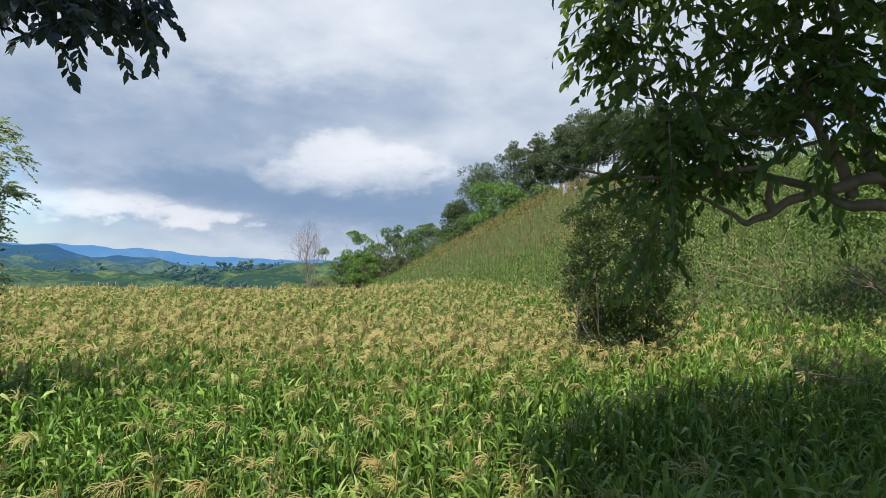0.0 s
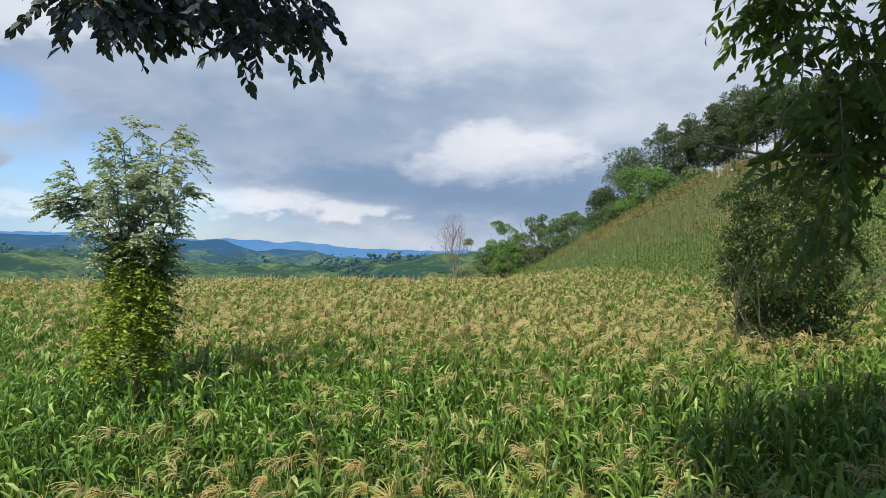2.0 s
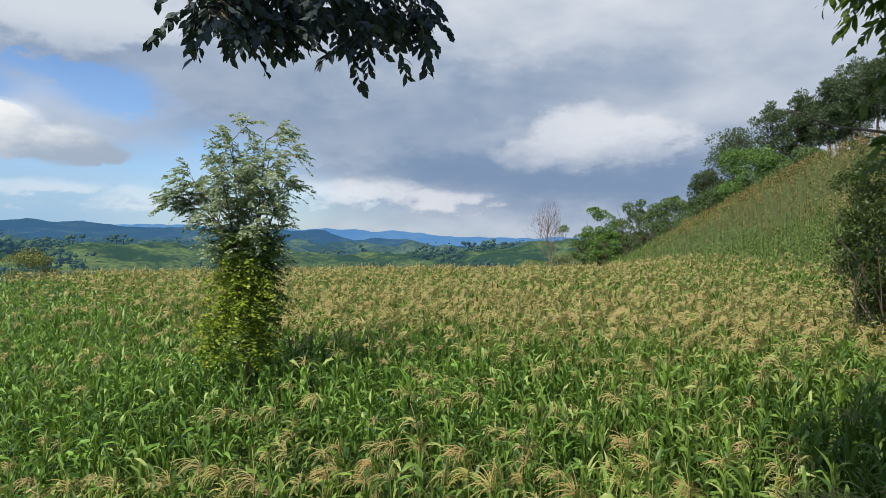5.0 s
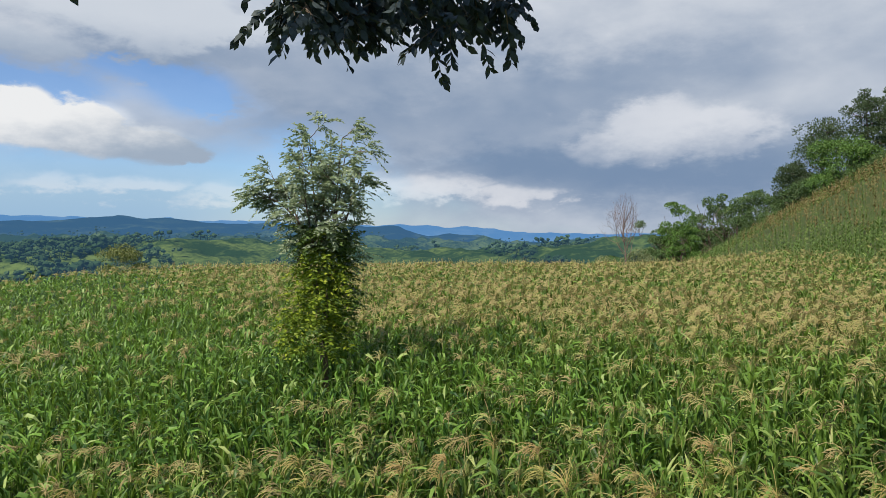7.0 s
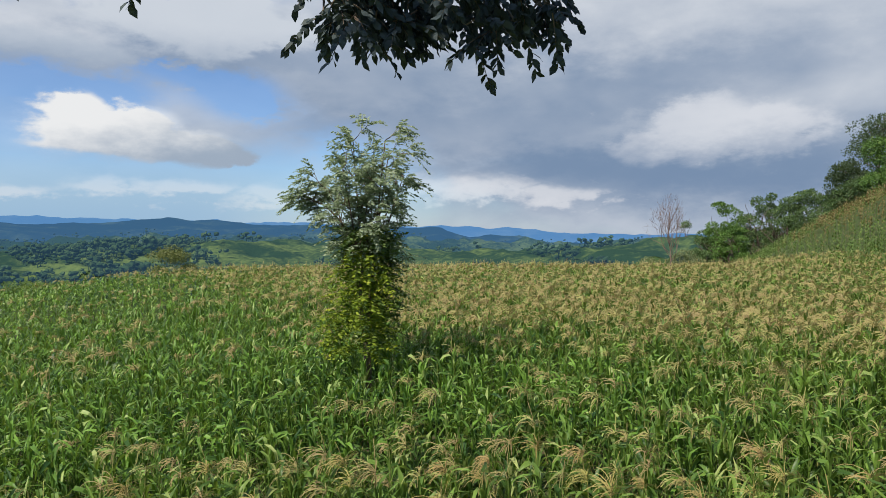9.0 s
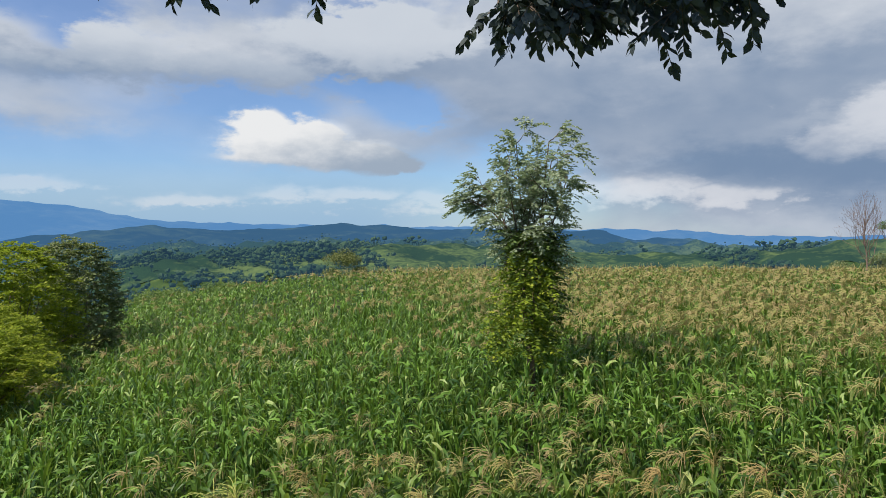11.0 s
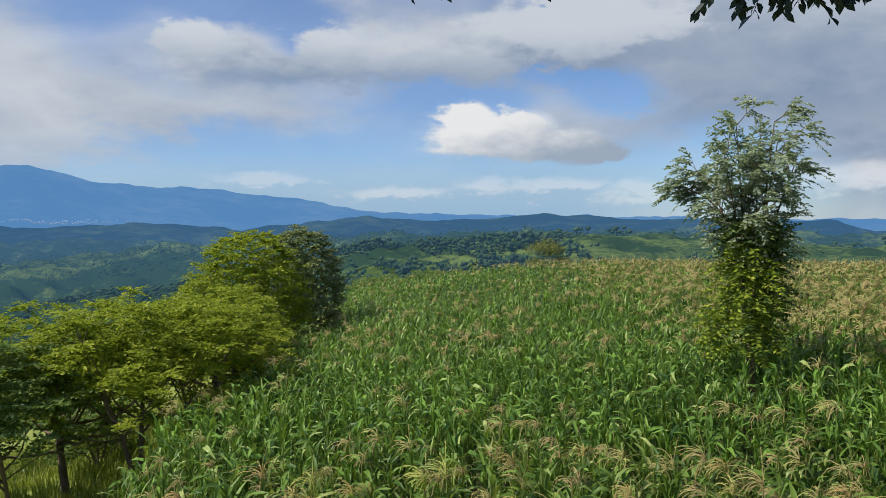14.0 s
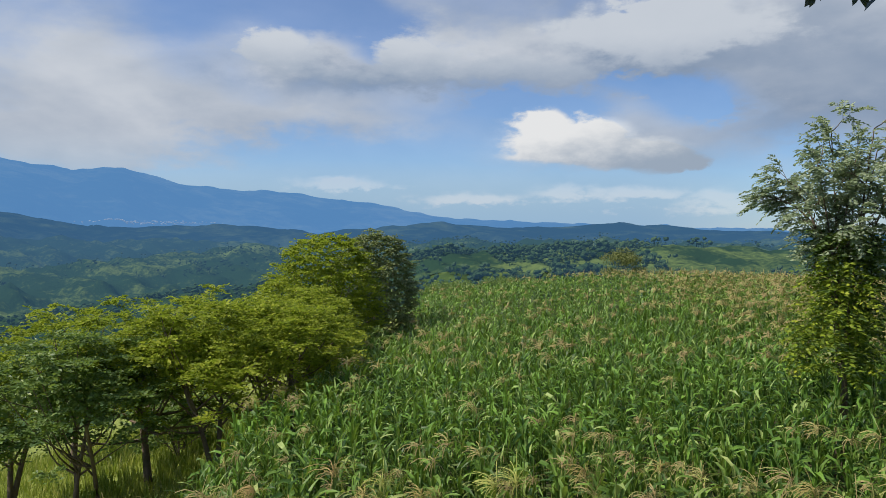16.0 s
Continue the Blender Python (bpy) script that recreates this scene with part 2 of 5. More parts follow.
TREE_LEAF = leaf_material("tree_leaf", (0.075, 0.13, 0.038), (0.21, 0.30, 0.085), (0.31, 0.37, 0.12), 0.35, 0.4, 0.8, 0.2)
BUSH_LEAF = leaf_material("bush_leaf", (0.018, 0.033, 0.011), (0.056, 0.084, 0.023), (0.16, 0.20, 0.055), 0.30, 0.42, 1.2, 0.14, shine=0.4)
# the bank tree's leaf again, its shade against the sky put into the colour
SILHOUETTE_LEAF = leaf_material("hanging_leaf_silhouette", (0.040, 0.055, 0.058), (0.090, 0.115, 0.118), (0.12, 0.145, 0.13), 0.10, 0.6, 0.8, 0.1, (0.06, 0.09, 0.04), shine=0.2)
YELLOW_LEAF = leaf_material("yellow_green_leaf", (0.14, 0.185, 0.018), (0.40, 0.445, 0.036), (0.52, 0.53, 0.06), 0.46, 0.55, 0.6, 0.2)
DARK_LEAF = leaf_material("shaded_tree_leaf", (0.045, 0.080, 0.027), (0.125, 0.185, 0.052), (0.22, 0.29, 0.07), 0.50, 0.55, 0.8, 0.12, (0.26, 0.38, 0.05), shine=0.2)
# one tree's leaf twice: its lit and its shaded side told by colour
SUNLIT_SIDE_LEAF = leaf_material("sunlit_side_leaf", (0.080, 0.13, 0.016), (0.33, 0.41, 0.036), (0.48, 0.52, 0.05), 0.36, 0.5, 1.5, 0.2)
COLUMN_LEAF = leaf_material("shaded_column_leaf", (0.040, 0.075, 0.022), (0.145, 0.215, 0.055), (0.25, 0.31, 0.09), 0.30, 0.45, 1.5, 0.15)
FEATHER_LEAF = leaf_material("feathery_leaf", (0.22, 0.28, 0.17), (0.44, 0.51, 0.34), (0.58, 0.62, 0.46), 0.40, 0.5, 0.8, 0.25, (0.28, 0.36, 0.12), shine=0.22)
GRASS = leaf_material("grass_blade", (0.15, 0.20, 0.03), (0.38, 0.40, 0.07), (0.50, 0.46, 0.14), 0.3, 0.7, 0.4, 0.3)
PINE_LEAF = leaf_material("pine_needles", (0.040, 0.066, 0.037), (0.108, 0.148, 0.082), (0.155, 0.195, 0.105), 0.2, 0.6, 0.15, 0.1)
GREY_LEAF = leaf_material("grey_green_leaf", (0.12, 0.15, 0.07), (0.25, 0.285, 0.14), (0.34, 0.34, 0.18), 0.25, 0.6, 0.6, 0.15)
WOOD_LEAF = leaf_material("far_wood_leaf", (0.05, 0.09, 0.045), (0.12, 0.175, 0.065), (0.18, 0.23, 0.08), 0.1, 0.7, 0.02, 0.1)
TAN_LEAF = leaf_material("tan_leaf", (0.11, 0.13, 0.04), (0.20, 0.215, 0.08), (0.28, 0.28, 0.1), 0.2, 0.6, 0.6, 0.2)


def bark_material(name, a, b):
    m, n = material(name)
    pos = place_of(n)
    grain = n.noise(pos, 14.0, 6.0, 0.65)
    moss = n.noise(pos, 2.2, 3.0)
    col = n.mix(grain, a, b)
    col = n.mix(n.ramp(moss, 0.52, 0.7, 0.0, 0.5), col, (0.10, 0.11, 0.06))
    finish(n, principled(n, col, 0.85, bump(n, grain, 0.8, 0.02)))
    return m


BARK = bark_material("bark", (0.070, 0.050, 0.037), (0.26, 0.19, 0.14))
BOUGH_BARK = bark_material("bough_bark", (0.115, 0.075, 0.048), (0.36, 0.25, 0.165))
DRY_WOOD = bark_material("dry_wood", (0.20, 0.13, 0.08), (0.46, 0.34, 0.22))
PALE_BARK = bark_material("pale_bark", (0.13, 0.085, 0.07), (0.29, 0.20, 0.165))


def ground_material():
    m, n = material("field_ground")
    pos = place_of(n)
    big, small = n.noise(pos, 0.02, 5.0, 0.6), n.noise(pos, 1.2, 6.0, 0.65)
    tuft = n.noise(pos, 9.0, 4.0, 0.7)
    grass = n.mix(small, (0.10, 0.15, 0.03), (0.27, 0.30, 0.07))
    grass = n.mix(n.ramp(tuft, 0.5, 0.75), grass, (0.30, 0.28, 0.11))
    wood = n.mix(n.noise(pos, 0.2, 5.0), (0.022, 0.05, 0.02), (0.06, 0.10, 0.03))
    far = n.add("ShaderNodeVectorMath")
    far.operation = "LENGTH"
    n.put(far.inputs[0], pos)
    cover = n.math("MULTIPLY", n.ramp(big, 0.36, 0.44), n.ramp(far.outputs["Value"], 90.0, 160.0))
    # bare soil under the maize, up to the field's lower edge
    line = n.add("ShaderNodeVectorMath")
    line.operation = "DOT_PRODUCT"
    n.put(line.inputs[0], pos)
    line.inputs[1].default_value = (-0.805, -0.594, 0.0)
    soil = n.mix(small, (0.055, 0.040, 0.025), (0.13, 0.095, 0.06))
    soil = n.mix(n.ramp(tuft, 0.34, 0.55), soil, (0.050, 0.085, 0.024))
    grass = n.mix(n.ramp(n.math("MULTIPLY_ADD", small, 1.0, line.outputs["Value"]), 5.4, 4.4), grass, soil)
    meadow = n.mix(n.noise(pos, 0.05, 5.0), (0.06, 0.11, 0.03), (0.13, 0.17, 0.05))
    col = n.mix(n.ramp(far.outputs["Value"], 100.0, 130.0), grass, meadow)
    col = n.mix(cover, col, wood)
    finish(n, principled(n, col, 0.9, bump(n, tuft, 0.6, 0.06), 0.1))
    return m


def backdrop_material(name, dark, pale, air, share, scale, lo=0.72, hi=0.82, far_share=None, speckle=0.0, open_side=0.0):
    """Distant hills: woods and clearings, with blue haze put into the surface as emission."""
    m, n = material(name)
    pos = place_of(n)
    a, b = n.noise(pos, scale, 8.0, 0.7), n.noise(pos, scale * 6, 5.0, 0.6)
    xyz = n.add("ShaderNodeSeparateXYZ")
    n.put(xyz.inputs[0], pos)
    meadow = n.math("MULTIPLY", n.ramp(xyz.outputs[0], -230.0, -110.0), open_side)
    c = n.noise(pos, scale * 24, 3.0, 0.6)
    col = n.mix(n.ramp(n.math("MULTIPLY_ADD", n.math("SUBTRACT", c, 0.5), speckle, n.math("ADD", n.math("MULTIPLY_ADD", b, 0.4, a), meadow)), lo, hi), dark, pale)
    p = principled(n, col, 1.0, bump(n, b, 0.5, 0.06 / scale), 0.0)
    # the haze: the surface itself glows in the colour of the air
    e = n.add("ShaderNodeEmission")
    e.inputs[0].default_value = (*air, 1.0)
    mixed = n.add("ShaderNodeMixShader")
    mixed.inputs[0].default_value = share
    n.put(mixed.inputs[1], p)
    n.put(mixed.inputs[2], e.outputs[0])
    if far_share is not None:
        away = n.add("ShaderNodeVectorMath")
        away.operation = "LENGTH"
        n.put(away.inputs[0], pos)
        # more of the haze glow with distance from the origin
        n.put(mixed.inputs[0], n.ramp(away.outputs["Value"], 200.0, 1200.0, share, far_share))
    finish(n, mixed.outputs[0])
    return m


GROUND = ground_material()
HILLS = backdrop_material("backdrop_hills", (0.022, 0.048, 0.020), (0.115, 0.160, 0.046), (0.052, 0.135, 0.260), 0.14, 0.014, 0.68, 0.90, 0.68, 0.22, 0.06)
HAZED_WOOD = backdrop_material("backdrop_woods", (0.042, 0.078, 0.032), (0.085, 0.13, 0.045), (0.050, 0.125, 0.235), 0.24, 0.05, far_share=0.72)
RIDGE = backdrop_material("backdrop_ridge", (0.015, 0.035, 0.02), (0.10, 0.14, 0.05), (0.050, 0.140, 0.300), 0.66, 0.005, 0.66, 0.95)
# the town's walls carry the same haze glow, which lifts their dark sides
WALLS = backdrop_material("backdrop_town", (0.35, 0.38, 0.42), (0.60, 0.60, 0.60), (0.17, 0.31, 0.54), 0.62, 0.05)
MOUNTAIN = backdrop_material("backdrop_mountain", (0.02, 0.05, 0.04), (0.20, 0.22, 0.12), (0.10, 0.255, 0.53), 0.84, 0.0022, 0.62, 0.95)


# ---- mesh helpers ----
def mesh_from(name, verts, tris, slots, mats, smooth=False):
    """A mesh of triangles; slots: the material of each."""
    me = bpy.data.meshes.new(name)
    verts, tris = np.asarray(verts, np.float32), np.asarray(tris, np.int32)
    me.vertices.add(len(verts))
    me.vertices.foreach_set("co", verts.ravel())
    me.loops.add(len(tris) * 3)
    me.loops.foreach_set("vertex_index", tris.ravel())
    me.polygons.add(len(tris))
    me.polygons.foreach_set("loop_start", np.arange(0, len(tris) * 3, 3, dtype=np.int32))
    if slots is not None:
        me.polygons.foreach_set("material_index", np.asarray(slots, np.int32))
    me.polygons.foreach_set("use_smooth", np.full(len(tris), smooth))
    for m in mats:
        me.materials.append(m)
    me.update(calc_edges=True)
    return me


class Soup:
    """Triangles gathered before they become one mesh."""

    def __init__(self):
        self.v, self.t, self.s, self.n = [], [], [], 0

    def add(self, verts, tris, slot=0):
        verts, tris = np.asarray(verts, float), np.asarray(tris, int)
        self.v.append(verts)
        self.t.append(tris + self.n)
        self.s.append(np.full(len(tris), slot))
        self.n += len(verts)

    def arrays(self):
        return np.concatenate(self.v), np.concatenate(self.t), np.concatenate(self.s)

    def mesh(self, name, mats, smooth=False):
        return mesh_from(name, *self.arrays(), mats, smooth)


def part(name, mesh, parent, label=""):
    ob = new(name, mesh)
    ob.parent = parent
    return tagged(ob, label)


def stamp(template, spots, turns, sizes):
    """Copies of a template at spots (n, 3), turned about z and sized: arrays of one mesh."""
    v, t, s = template
    n = len(spots)
    c, k = np.cos(turns)[:, None], np.sin(turns)[:, None]
    size = np.asarray(sizes, float).reshape(n, -1) * np.ones((1, 3))
    x, y, z = (v[None, :, i] * size[:, None, i] for i in range(3))
    out = np.stack([c * x - k * y, k * x + c * y, z], -1) + np.asarray(spots)[:, None]
    tris = t[None] + (np.arange(n) * len(v))[:, None, None]
    return out.reshape(-1, 3), tris.reshape(-1, 3), np.tile(s, n)


def joined(lots):
    v, t, s, n = [], [], [], 0
    for a, b, c in lots:
        v.append(a)
        t.append(b + n)
        s.append(c)
        n += len(a)
    return np.concatenate(v), np.concatenate(t), np.concatenate(s)


def tube(soup, points, radii, sides=6, slot=0):
    """A bent, tapered limb."""
    pts, n = np.asarray(points, float), len(points)
    along = np.gradient(pts, axis=0)
    along /= np.linalg.norm(along, axis=1, keepdims=True) + 1e-9
    ref = np.where(np.abs(along[:, 2:]) > 0.9, np.array([[1.0, 0, 0]]), np.array([[0, 0, 1.0]]))
    a = np.cross(along, ref)
    a /= np.linalg.norm(a, axis=1, keepdims=True) + 1e-9
    b = np.cross(along, a)
    ang = np.linspace(0, 2 * np.pi, sides, endpoint=False)
    ring = a[:, None] * np.cos(ang)[None, :, None] + b[:, None] * np.sin(ang)[None, :, None]
    v = (pts[:, None] + ring * np.asarray(radii, float)[:, None, None]).reshape(-1, 3)
    i, j = np.meshgrid(np.arange(n - 1), np.arange(sides), indexing="ij")
    p, q = i * sides + j, i * sides + (j + 1) % sides
    t = np.concatenate([np.stack([p, q, q + sides], -1).reshape(-1, 3), np.stack([p, q + sides, p + sides], -1).reshape(-1, 3)])
    soup.add(v, t, slot)


def smooth_line(points, steps=5):
    """A curve through the points (Catmull-Rom)."""
    p = np.asarray(points, float)
    p = np.concatenate([2 * p[:1] - p[1:2], p, 2 * p[-1:] - p[-2:-1]])
    out = []
    for i in range(1, len(p) - 2):
        for u in np.linspace(0, 1, steps, endpoint=False):
            a, b, c, d = p[i - 1 : i + 3]
            out.append(0.5 * (2 * b + (c - a) * u + (2 * a - 5 * b + 4 * c - d) * u * u + (3 * b - a - 3 * c + d) * u**3))
    return np.array(out + [p[-2]])


def softplus(x, s):
    return s * np.logaddexp(0, np.asarray(x, float) / s)


def step(a, b, x):
    u = np.clip((np.asarray(x, float) - a) / (np.asarray(b, float) - a), 0, 1)
    return u * u * (3 - 2 * u)


def ripple(x, y, size, seed=0.0):
    """Smooth rolling relief, about -1 to 1."""
    x, y = np.asarray(x) / size + seed, np.asarray(y) / size - seed * 0.7
    return (np.sin(1.3 * x + 1.7 * np.sin(0.9 * y + 0.3)) * np.cos(1.1 * y + 1.3 * np.sin(0.8 * x)) + 0.5 * np.sin(2.7 * x - 1.9 * y + 1.1 * np.sin(1.7 * x)) + 0.3 * np.sin(5.3 * y + 4.1 * x)) / 1.6


# ---- the land ----
EDGE_AT, EDGE_OUT = np.array([-7.4, 4.25]), np.array([-0.805, -0.594])


def beyond_edge(x, y):
    """Metres past the field's lower edge, towards the valley."""
    return (x - EDGE_AT[0]) * EDGE_OUT[0] + (y - EDGE_AT[1]) * EDGE_OUT[1]


def off_bank(x, y):
    """Metres from the bank that the path stands on, which runs back and to one side."""
    return np.hypot(np.where(x > 0, x * 0.55, x), np.maximum(y, 0))


def near_land(x, y):
    x, y = np.asarray(x, float), np.asarray(y, float)
    r = np.hypot(x, y)
    bank = 2.7 * (1 - step(1.4, 4.5 + 2.6 * step(1.0, 5.0, x), off_bank(x, y)))
    e = beyond_edge(x, y)
    fall = -(0.07 + 0.07 * step(5, 25, y)) * softplus(e + 10.0, 3.0) - 0.22 * softplus(e - 0.5, 1.0)
    foot = 20 + 0.40 * softplus(y - 58, 3)
    hill = 0.535 * softplus(np.minimum(x, 42) - foot, 2.0) - 0.3 * softplus(x - 42, 1.5)
    crest = -0.10 * softplus(np.hypot(x * 0.8, y) - 46, 2.5) * step(30, 18, x)
    swell = 0.38 * np.exp(-(((r - 14.0) / 5.5) ** 2)) * step(7, 10, r)
    return bank + swell + np.maximum(fall, -60) + hill + crest + 0.12 * ripple(x, y, 7.0) * step(4, 9, r)


# skylines: degrees to the left, degrees up, at a distance
NEAR_RIDGE = ([-60, -20, -14, -9, -4, 4, 15, 21, 27, 32, 38, 46, 54, 62, 72, 100], [-1.0, -0.7, -1.1, -1.7, -2.0, -2.2, -1.2, -1.0, -1.4, -1.7, -1.6, -3.0, -4.6, -5.6, -6.5, -6.0])
MID_RIDGE = ([-60, -15, -5, 4, 15, 24, 32, 38, 46, 54, 62, 68, 74, 100], [-1.0, -1.4, -1.6, -1.3, -0.9, -0.7, -0.8, -0.8, -1.2, -1.3, -1.9, -2.4, -2.2, -1.0])
VALE_RIDGE = ([-60, -15, -5, 5, 15, 24, 30, 38, 46, 54, 62, 68, 74, 100], [-1.4, -1.6, -1.7, -1.1, -0.5, -0.3, -0.4, -0.3, -0.5, -0.6, -0.7, -0.3, 0.5, 0.5])
FAR_RIDGE = ([-60, -12, -9, -5.3, -3, 2, 3.8, 10, 15.8, 18.2, 24.5, 31, 39.7, 44, 48.8, 54.8, 61.3, 65.5, 68.7, 72, 100], [-1.2, -1.6, -1.7, -1.5, -0.8, -0.9, -0.3, 0.0, 0.2, 0.2, 0.75, 0.35, 0.7, 0.3, -0.1, 0.4, 0.25, 0.4, 0.9, 1.7, 2.0])
MOUNTAINS = ([-60, -20, -8, -1, 5, 12, 20, 29, 38, 44.7, 51.4, 58.5, 63, 66, 70.6, 80, 100], [-0.9, -0.9, -0.8, -0.3, -0.1, 0.15, 0.45, 0.6, 1.1, 2.4, 3.2, 3.6, 4.6, 4.3, 4.7, 4.9, 4.0])


def ridge(r, az, table, at, slope, rough, seed):
    el = np.interp(az, *table)
    top = EYE_Z + at * np.tan(np.radians(el))
    a = np.radians(az) * at
    spur = np.abs(r - at) / at
    shape = rough * (ripple(a, r, at * 0.035, seed) * (1 + 2.5 * spur) + 0.5 * ripple(a, r, at * 0.012, seed + 3) * (1 + 1.5 * spur) + 0.12 * ripple(a, r, at * 0.003, seed + 5))
    return top + shape - slope * np.abs(r - at - 0.06 * at * np.sin(az * 0.13 + seed))


def far_land(r, az):
    z = np.full(np.shape(r), -95.0) - 0.02 * np.minimum(r, 3000) + 6 * ripple(r * np.sin(np.radians(az)), r * np.cos(np.radians(az)), 220.0)
    z = np.maximum(z, ridge(r, az, NEAR_RIDGE, 320.0, 0.16, 1.4, 0.0))
    z = np.maximum(z, ridge(r, az, MID_RIDGE, 740.0, 0.15, 5.0, 1.7))
    z = np.maximum(z, ridge(r, az, VALE_RIDGE, 1180.0, 0.15, 6.5, 2.9))
    z = np.maximum(z, ridge(r, az, FAR_RIDGE, 1700.0, 0.14, 4.0, 4.1))
    return np.maximum(z, ridge(r, az, MOUNTAINS, 4300.0, 0.20, 9.0, 7.7))


def land(x, y):
    x, y = np.asarray(x, float), np.asarray(y, float)
    r, az = np.hypot(x, y), np.degrees(np.arctan2(-x, y))
    k = step(70, 190, r)
    return near_land(x, y) * (1 - k) + far_land(r, az) * k


def ring_sheet(name, radii, az, mat):
    r, a = np.meshgrid(radii, az, indexing="ij")
    x, y = -r * np.sin(np.radians(a)), r * np.cos(np.radians(a))
    v = np.stack([x, y, land(x, y)], -1).reshape(-1, 3)
    i, j = np.meshgrid(np.arange(len(radii) - 1), np.arange(len(az) - 1), indexing="ij")
    p = i * len(az) + j
    q = p + len(az)
    t = np.concatenate([np.stack([p, p + 1, q + 1], -1).reshape(-1, 3), np.stack([p, q + 1, q], -1).reshape(-1, 3)])
    return new(name, mesh_from(name, v, t, None, [mat], True))


AZ = np.concatenate([np.arange(-180, -64, 4.0), np.arange(-64, 84, 0.65), np.arange(84, 180.1, 4.0)])
tagged(ring_sheet("ground", np.concatenate([[0.0], np.geomspace(0.8, 60, 80), np.geomspace(62, 261, 60)]), AZ, GROUND), "grassy hillside falling towards the valley", "ground", kind="structure")
AZ_FAR = np.concatenate([np.arange(-180, -64, 4.0), np.arange(-64, 84, 0.45), np.arange(84, 180.1, 4.0)])
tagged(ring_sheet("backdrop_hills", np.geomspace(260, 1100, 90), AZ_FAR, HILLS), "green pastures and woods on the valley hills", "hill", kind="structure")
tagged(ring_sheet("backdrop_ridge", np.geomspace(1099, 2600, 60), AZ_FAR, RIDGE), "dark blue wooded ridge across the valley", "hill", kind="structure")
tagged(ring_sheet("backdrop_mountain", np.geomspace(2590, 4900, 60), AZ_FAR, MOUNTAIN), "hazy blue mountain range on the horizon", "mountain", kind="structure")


# ---- maize ----
def blade(length, width, start, turn, segs, fold, twist):
    """One arching maize leaf along +x: it leaves the stalk steeply, bends over and hangs; fold: 3 points across, else 2."""
    u = np.linspace(0, 1, segs + 1)
    fine = np.linspace(0, 1, 41)
    angle = start - turn * step(0.22, 0.88, fine)
    run = np.concatenate([[0], np.cumsum(np.cos(angle[1:]))]) * length / 40
    rise = np.concatenate([[0], np.cumsum(np.sin(angle[1:]))]) * length / 40
    x, z, lean = np.interp(u, fine, run), np.interp(u, fine, rise), np.interp(u, fine, angle)
    half = width * 0.5 * np.sin(np.pi * np.clip(0.18 + 0.82 * u, 0, 1)) ** 0.6
    half[-1] = width * 0.04
    y = twist * u * u * length
    roll = twist * 2.2 * u
    lift = half * np.sin(roll)
    half = half * np.cos(roll)
    if fold:
        wave = half * 0.22 * np.sin(u * 17 + twist * 40)
        vee = half * 0.35
        v = np.stack([np.stack([x - np.sin(lean) * vee, y - half, z + vee * np.cos(lean) - lift + wave], -1), np.stack([x, y, z], -1), np.stack([x - np.sin(lean) * vee, y + half, z + vee * np.cos(lean) + lift - wave], -1)], 1).reshape(-1, 3)
        cols = 3
    else:
        v = np.stack([np.stack([x, y - half, z - lift], -1), np.stack([x, y + half, z + lift + half * 0.2], -1)], 1).reshape(-1, 3)
        cols = 2
    t = []
    for i in range(segs):
        for j in range(cols - 1):
            p, q = i * cols + j, (i + 1) * cols + j
            t += [(p, q, q + 1), (p, q + 1, p + 1)]
    return v, np.array(t)


def turned(v, a):
    c, s = math.cos(a), math.sin(a)
    return np.stack([c * v[:, 0] - s * v[:, 1], s * v[:, 0] + c * v[:, 1], v[:, 2]], -1)


def tassel_soup(rng, soup, base, rays, segs, slot, size=1.0):
    """The flower on top: a mop of thin rays that rise, arch over and hang, round one upright spike."""
    wide = size * {4: 0.0025, 3: 0.0035, 2: 0.0062}.get(segs, 0.010)
    lean_to = rng.uniform(0, 6.28)
    mop = rng.uniform(0.7, 1.15)
    for k in range(rays):
        a = rng.uniform(0, 6.28) if rng.uniform() < 0.6 else lean_to + rng.normal() * 0.7
        long = size * rng.uniform(0.16, 0.31)
        first, turn = rng.uniform(0.7, 1.45), rng.uniform(1.6, 3.0) * mop
        if k == 0:
            first, turn = 1.45, 0.5
        u = np.linspace(0, 1, segs + 1)
        fine = np.linspace(0, 1, 17)
        angle = first - turn * fine**0.8
        out = np.interp(u, fine, np.concatenate([[0], np.cumsum(np.cos(angle[1:]))]) * long / 16)
        up = np.interp(u, fine, np.concatenate([[0], np.cumsum(np.sin(angle[1:]))]) * long / 16)
        side = np.array([-math.sin(a), math.cos(a), 0]) * wide
        mid = np.stack([out * math.cos(a), out * math.sin(a), up + rng.uniform(0, 0.10) * size], -1) + base
        flatten = np.array([[0, 0, wide * 0.8]])
        v = np.stack([mid - side + flatten, mid + side - flatten], 1).reshape(-1, 3)
        t = []
        for i in range(segs):
            t += [(2 * i, 2 * i + 2, 2 * i + 3), (2 * i, 2 * i + 3, 2 * i + 1)]
        soup.add(v, t, slot)


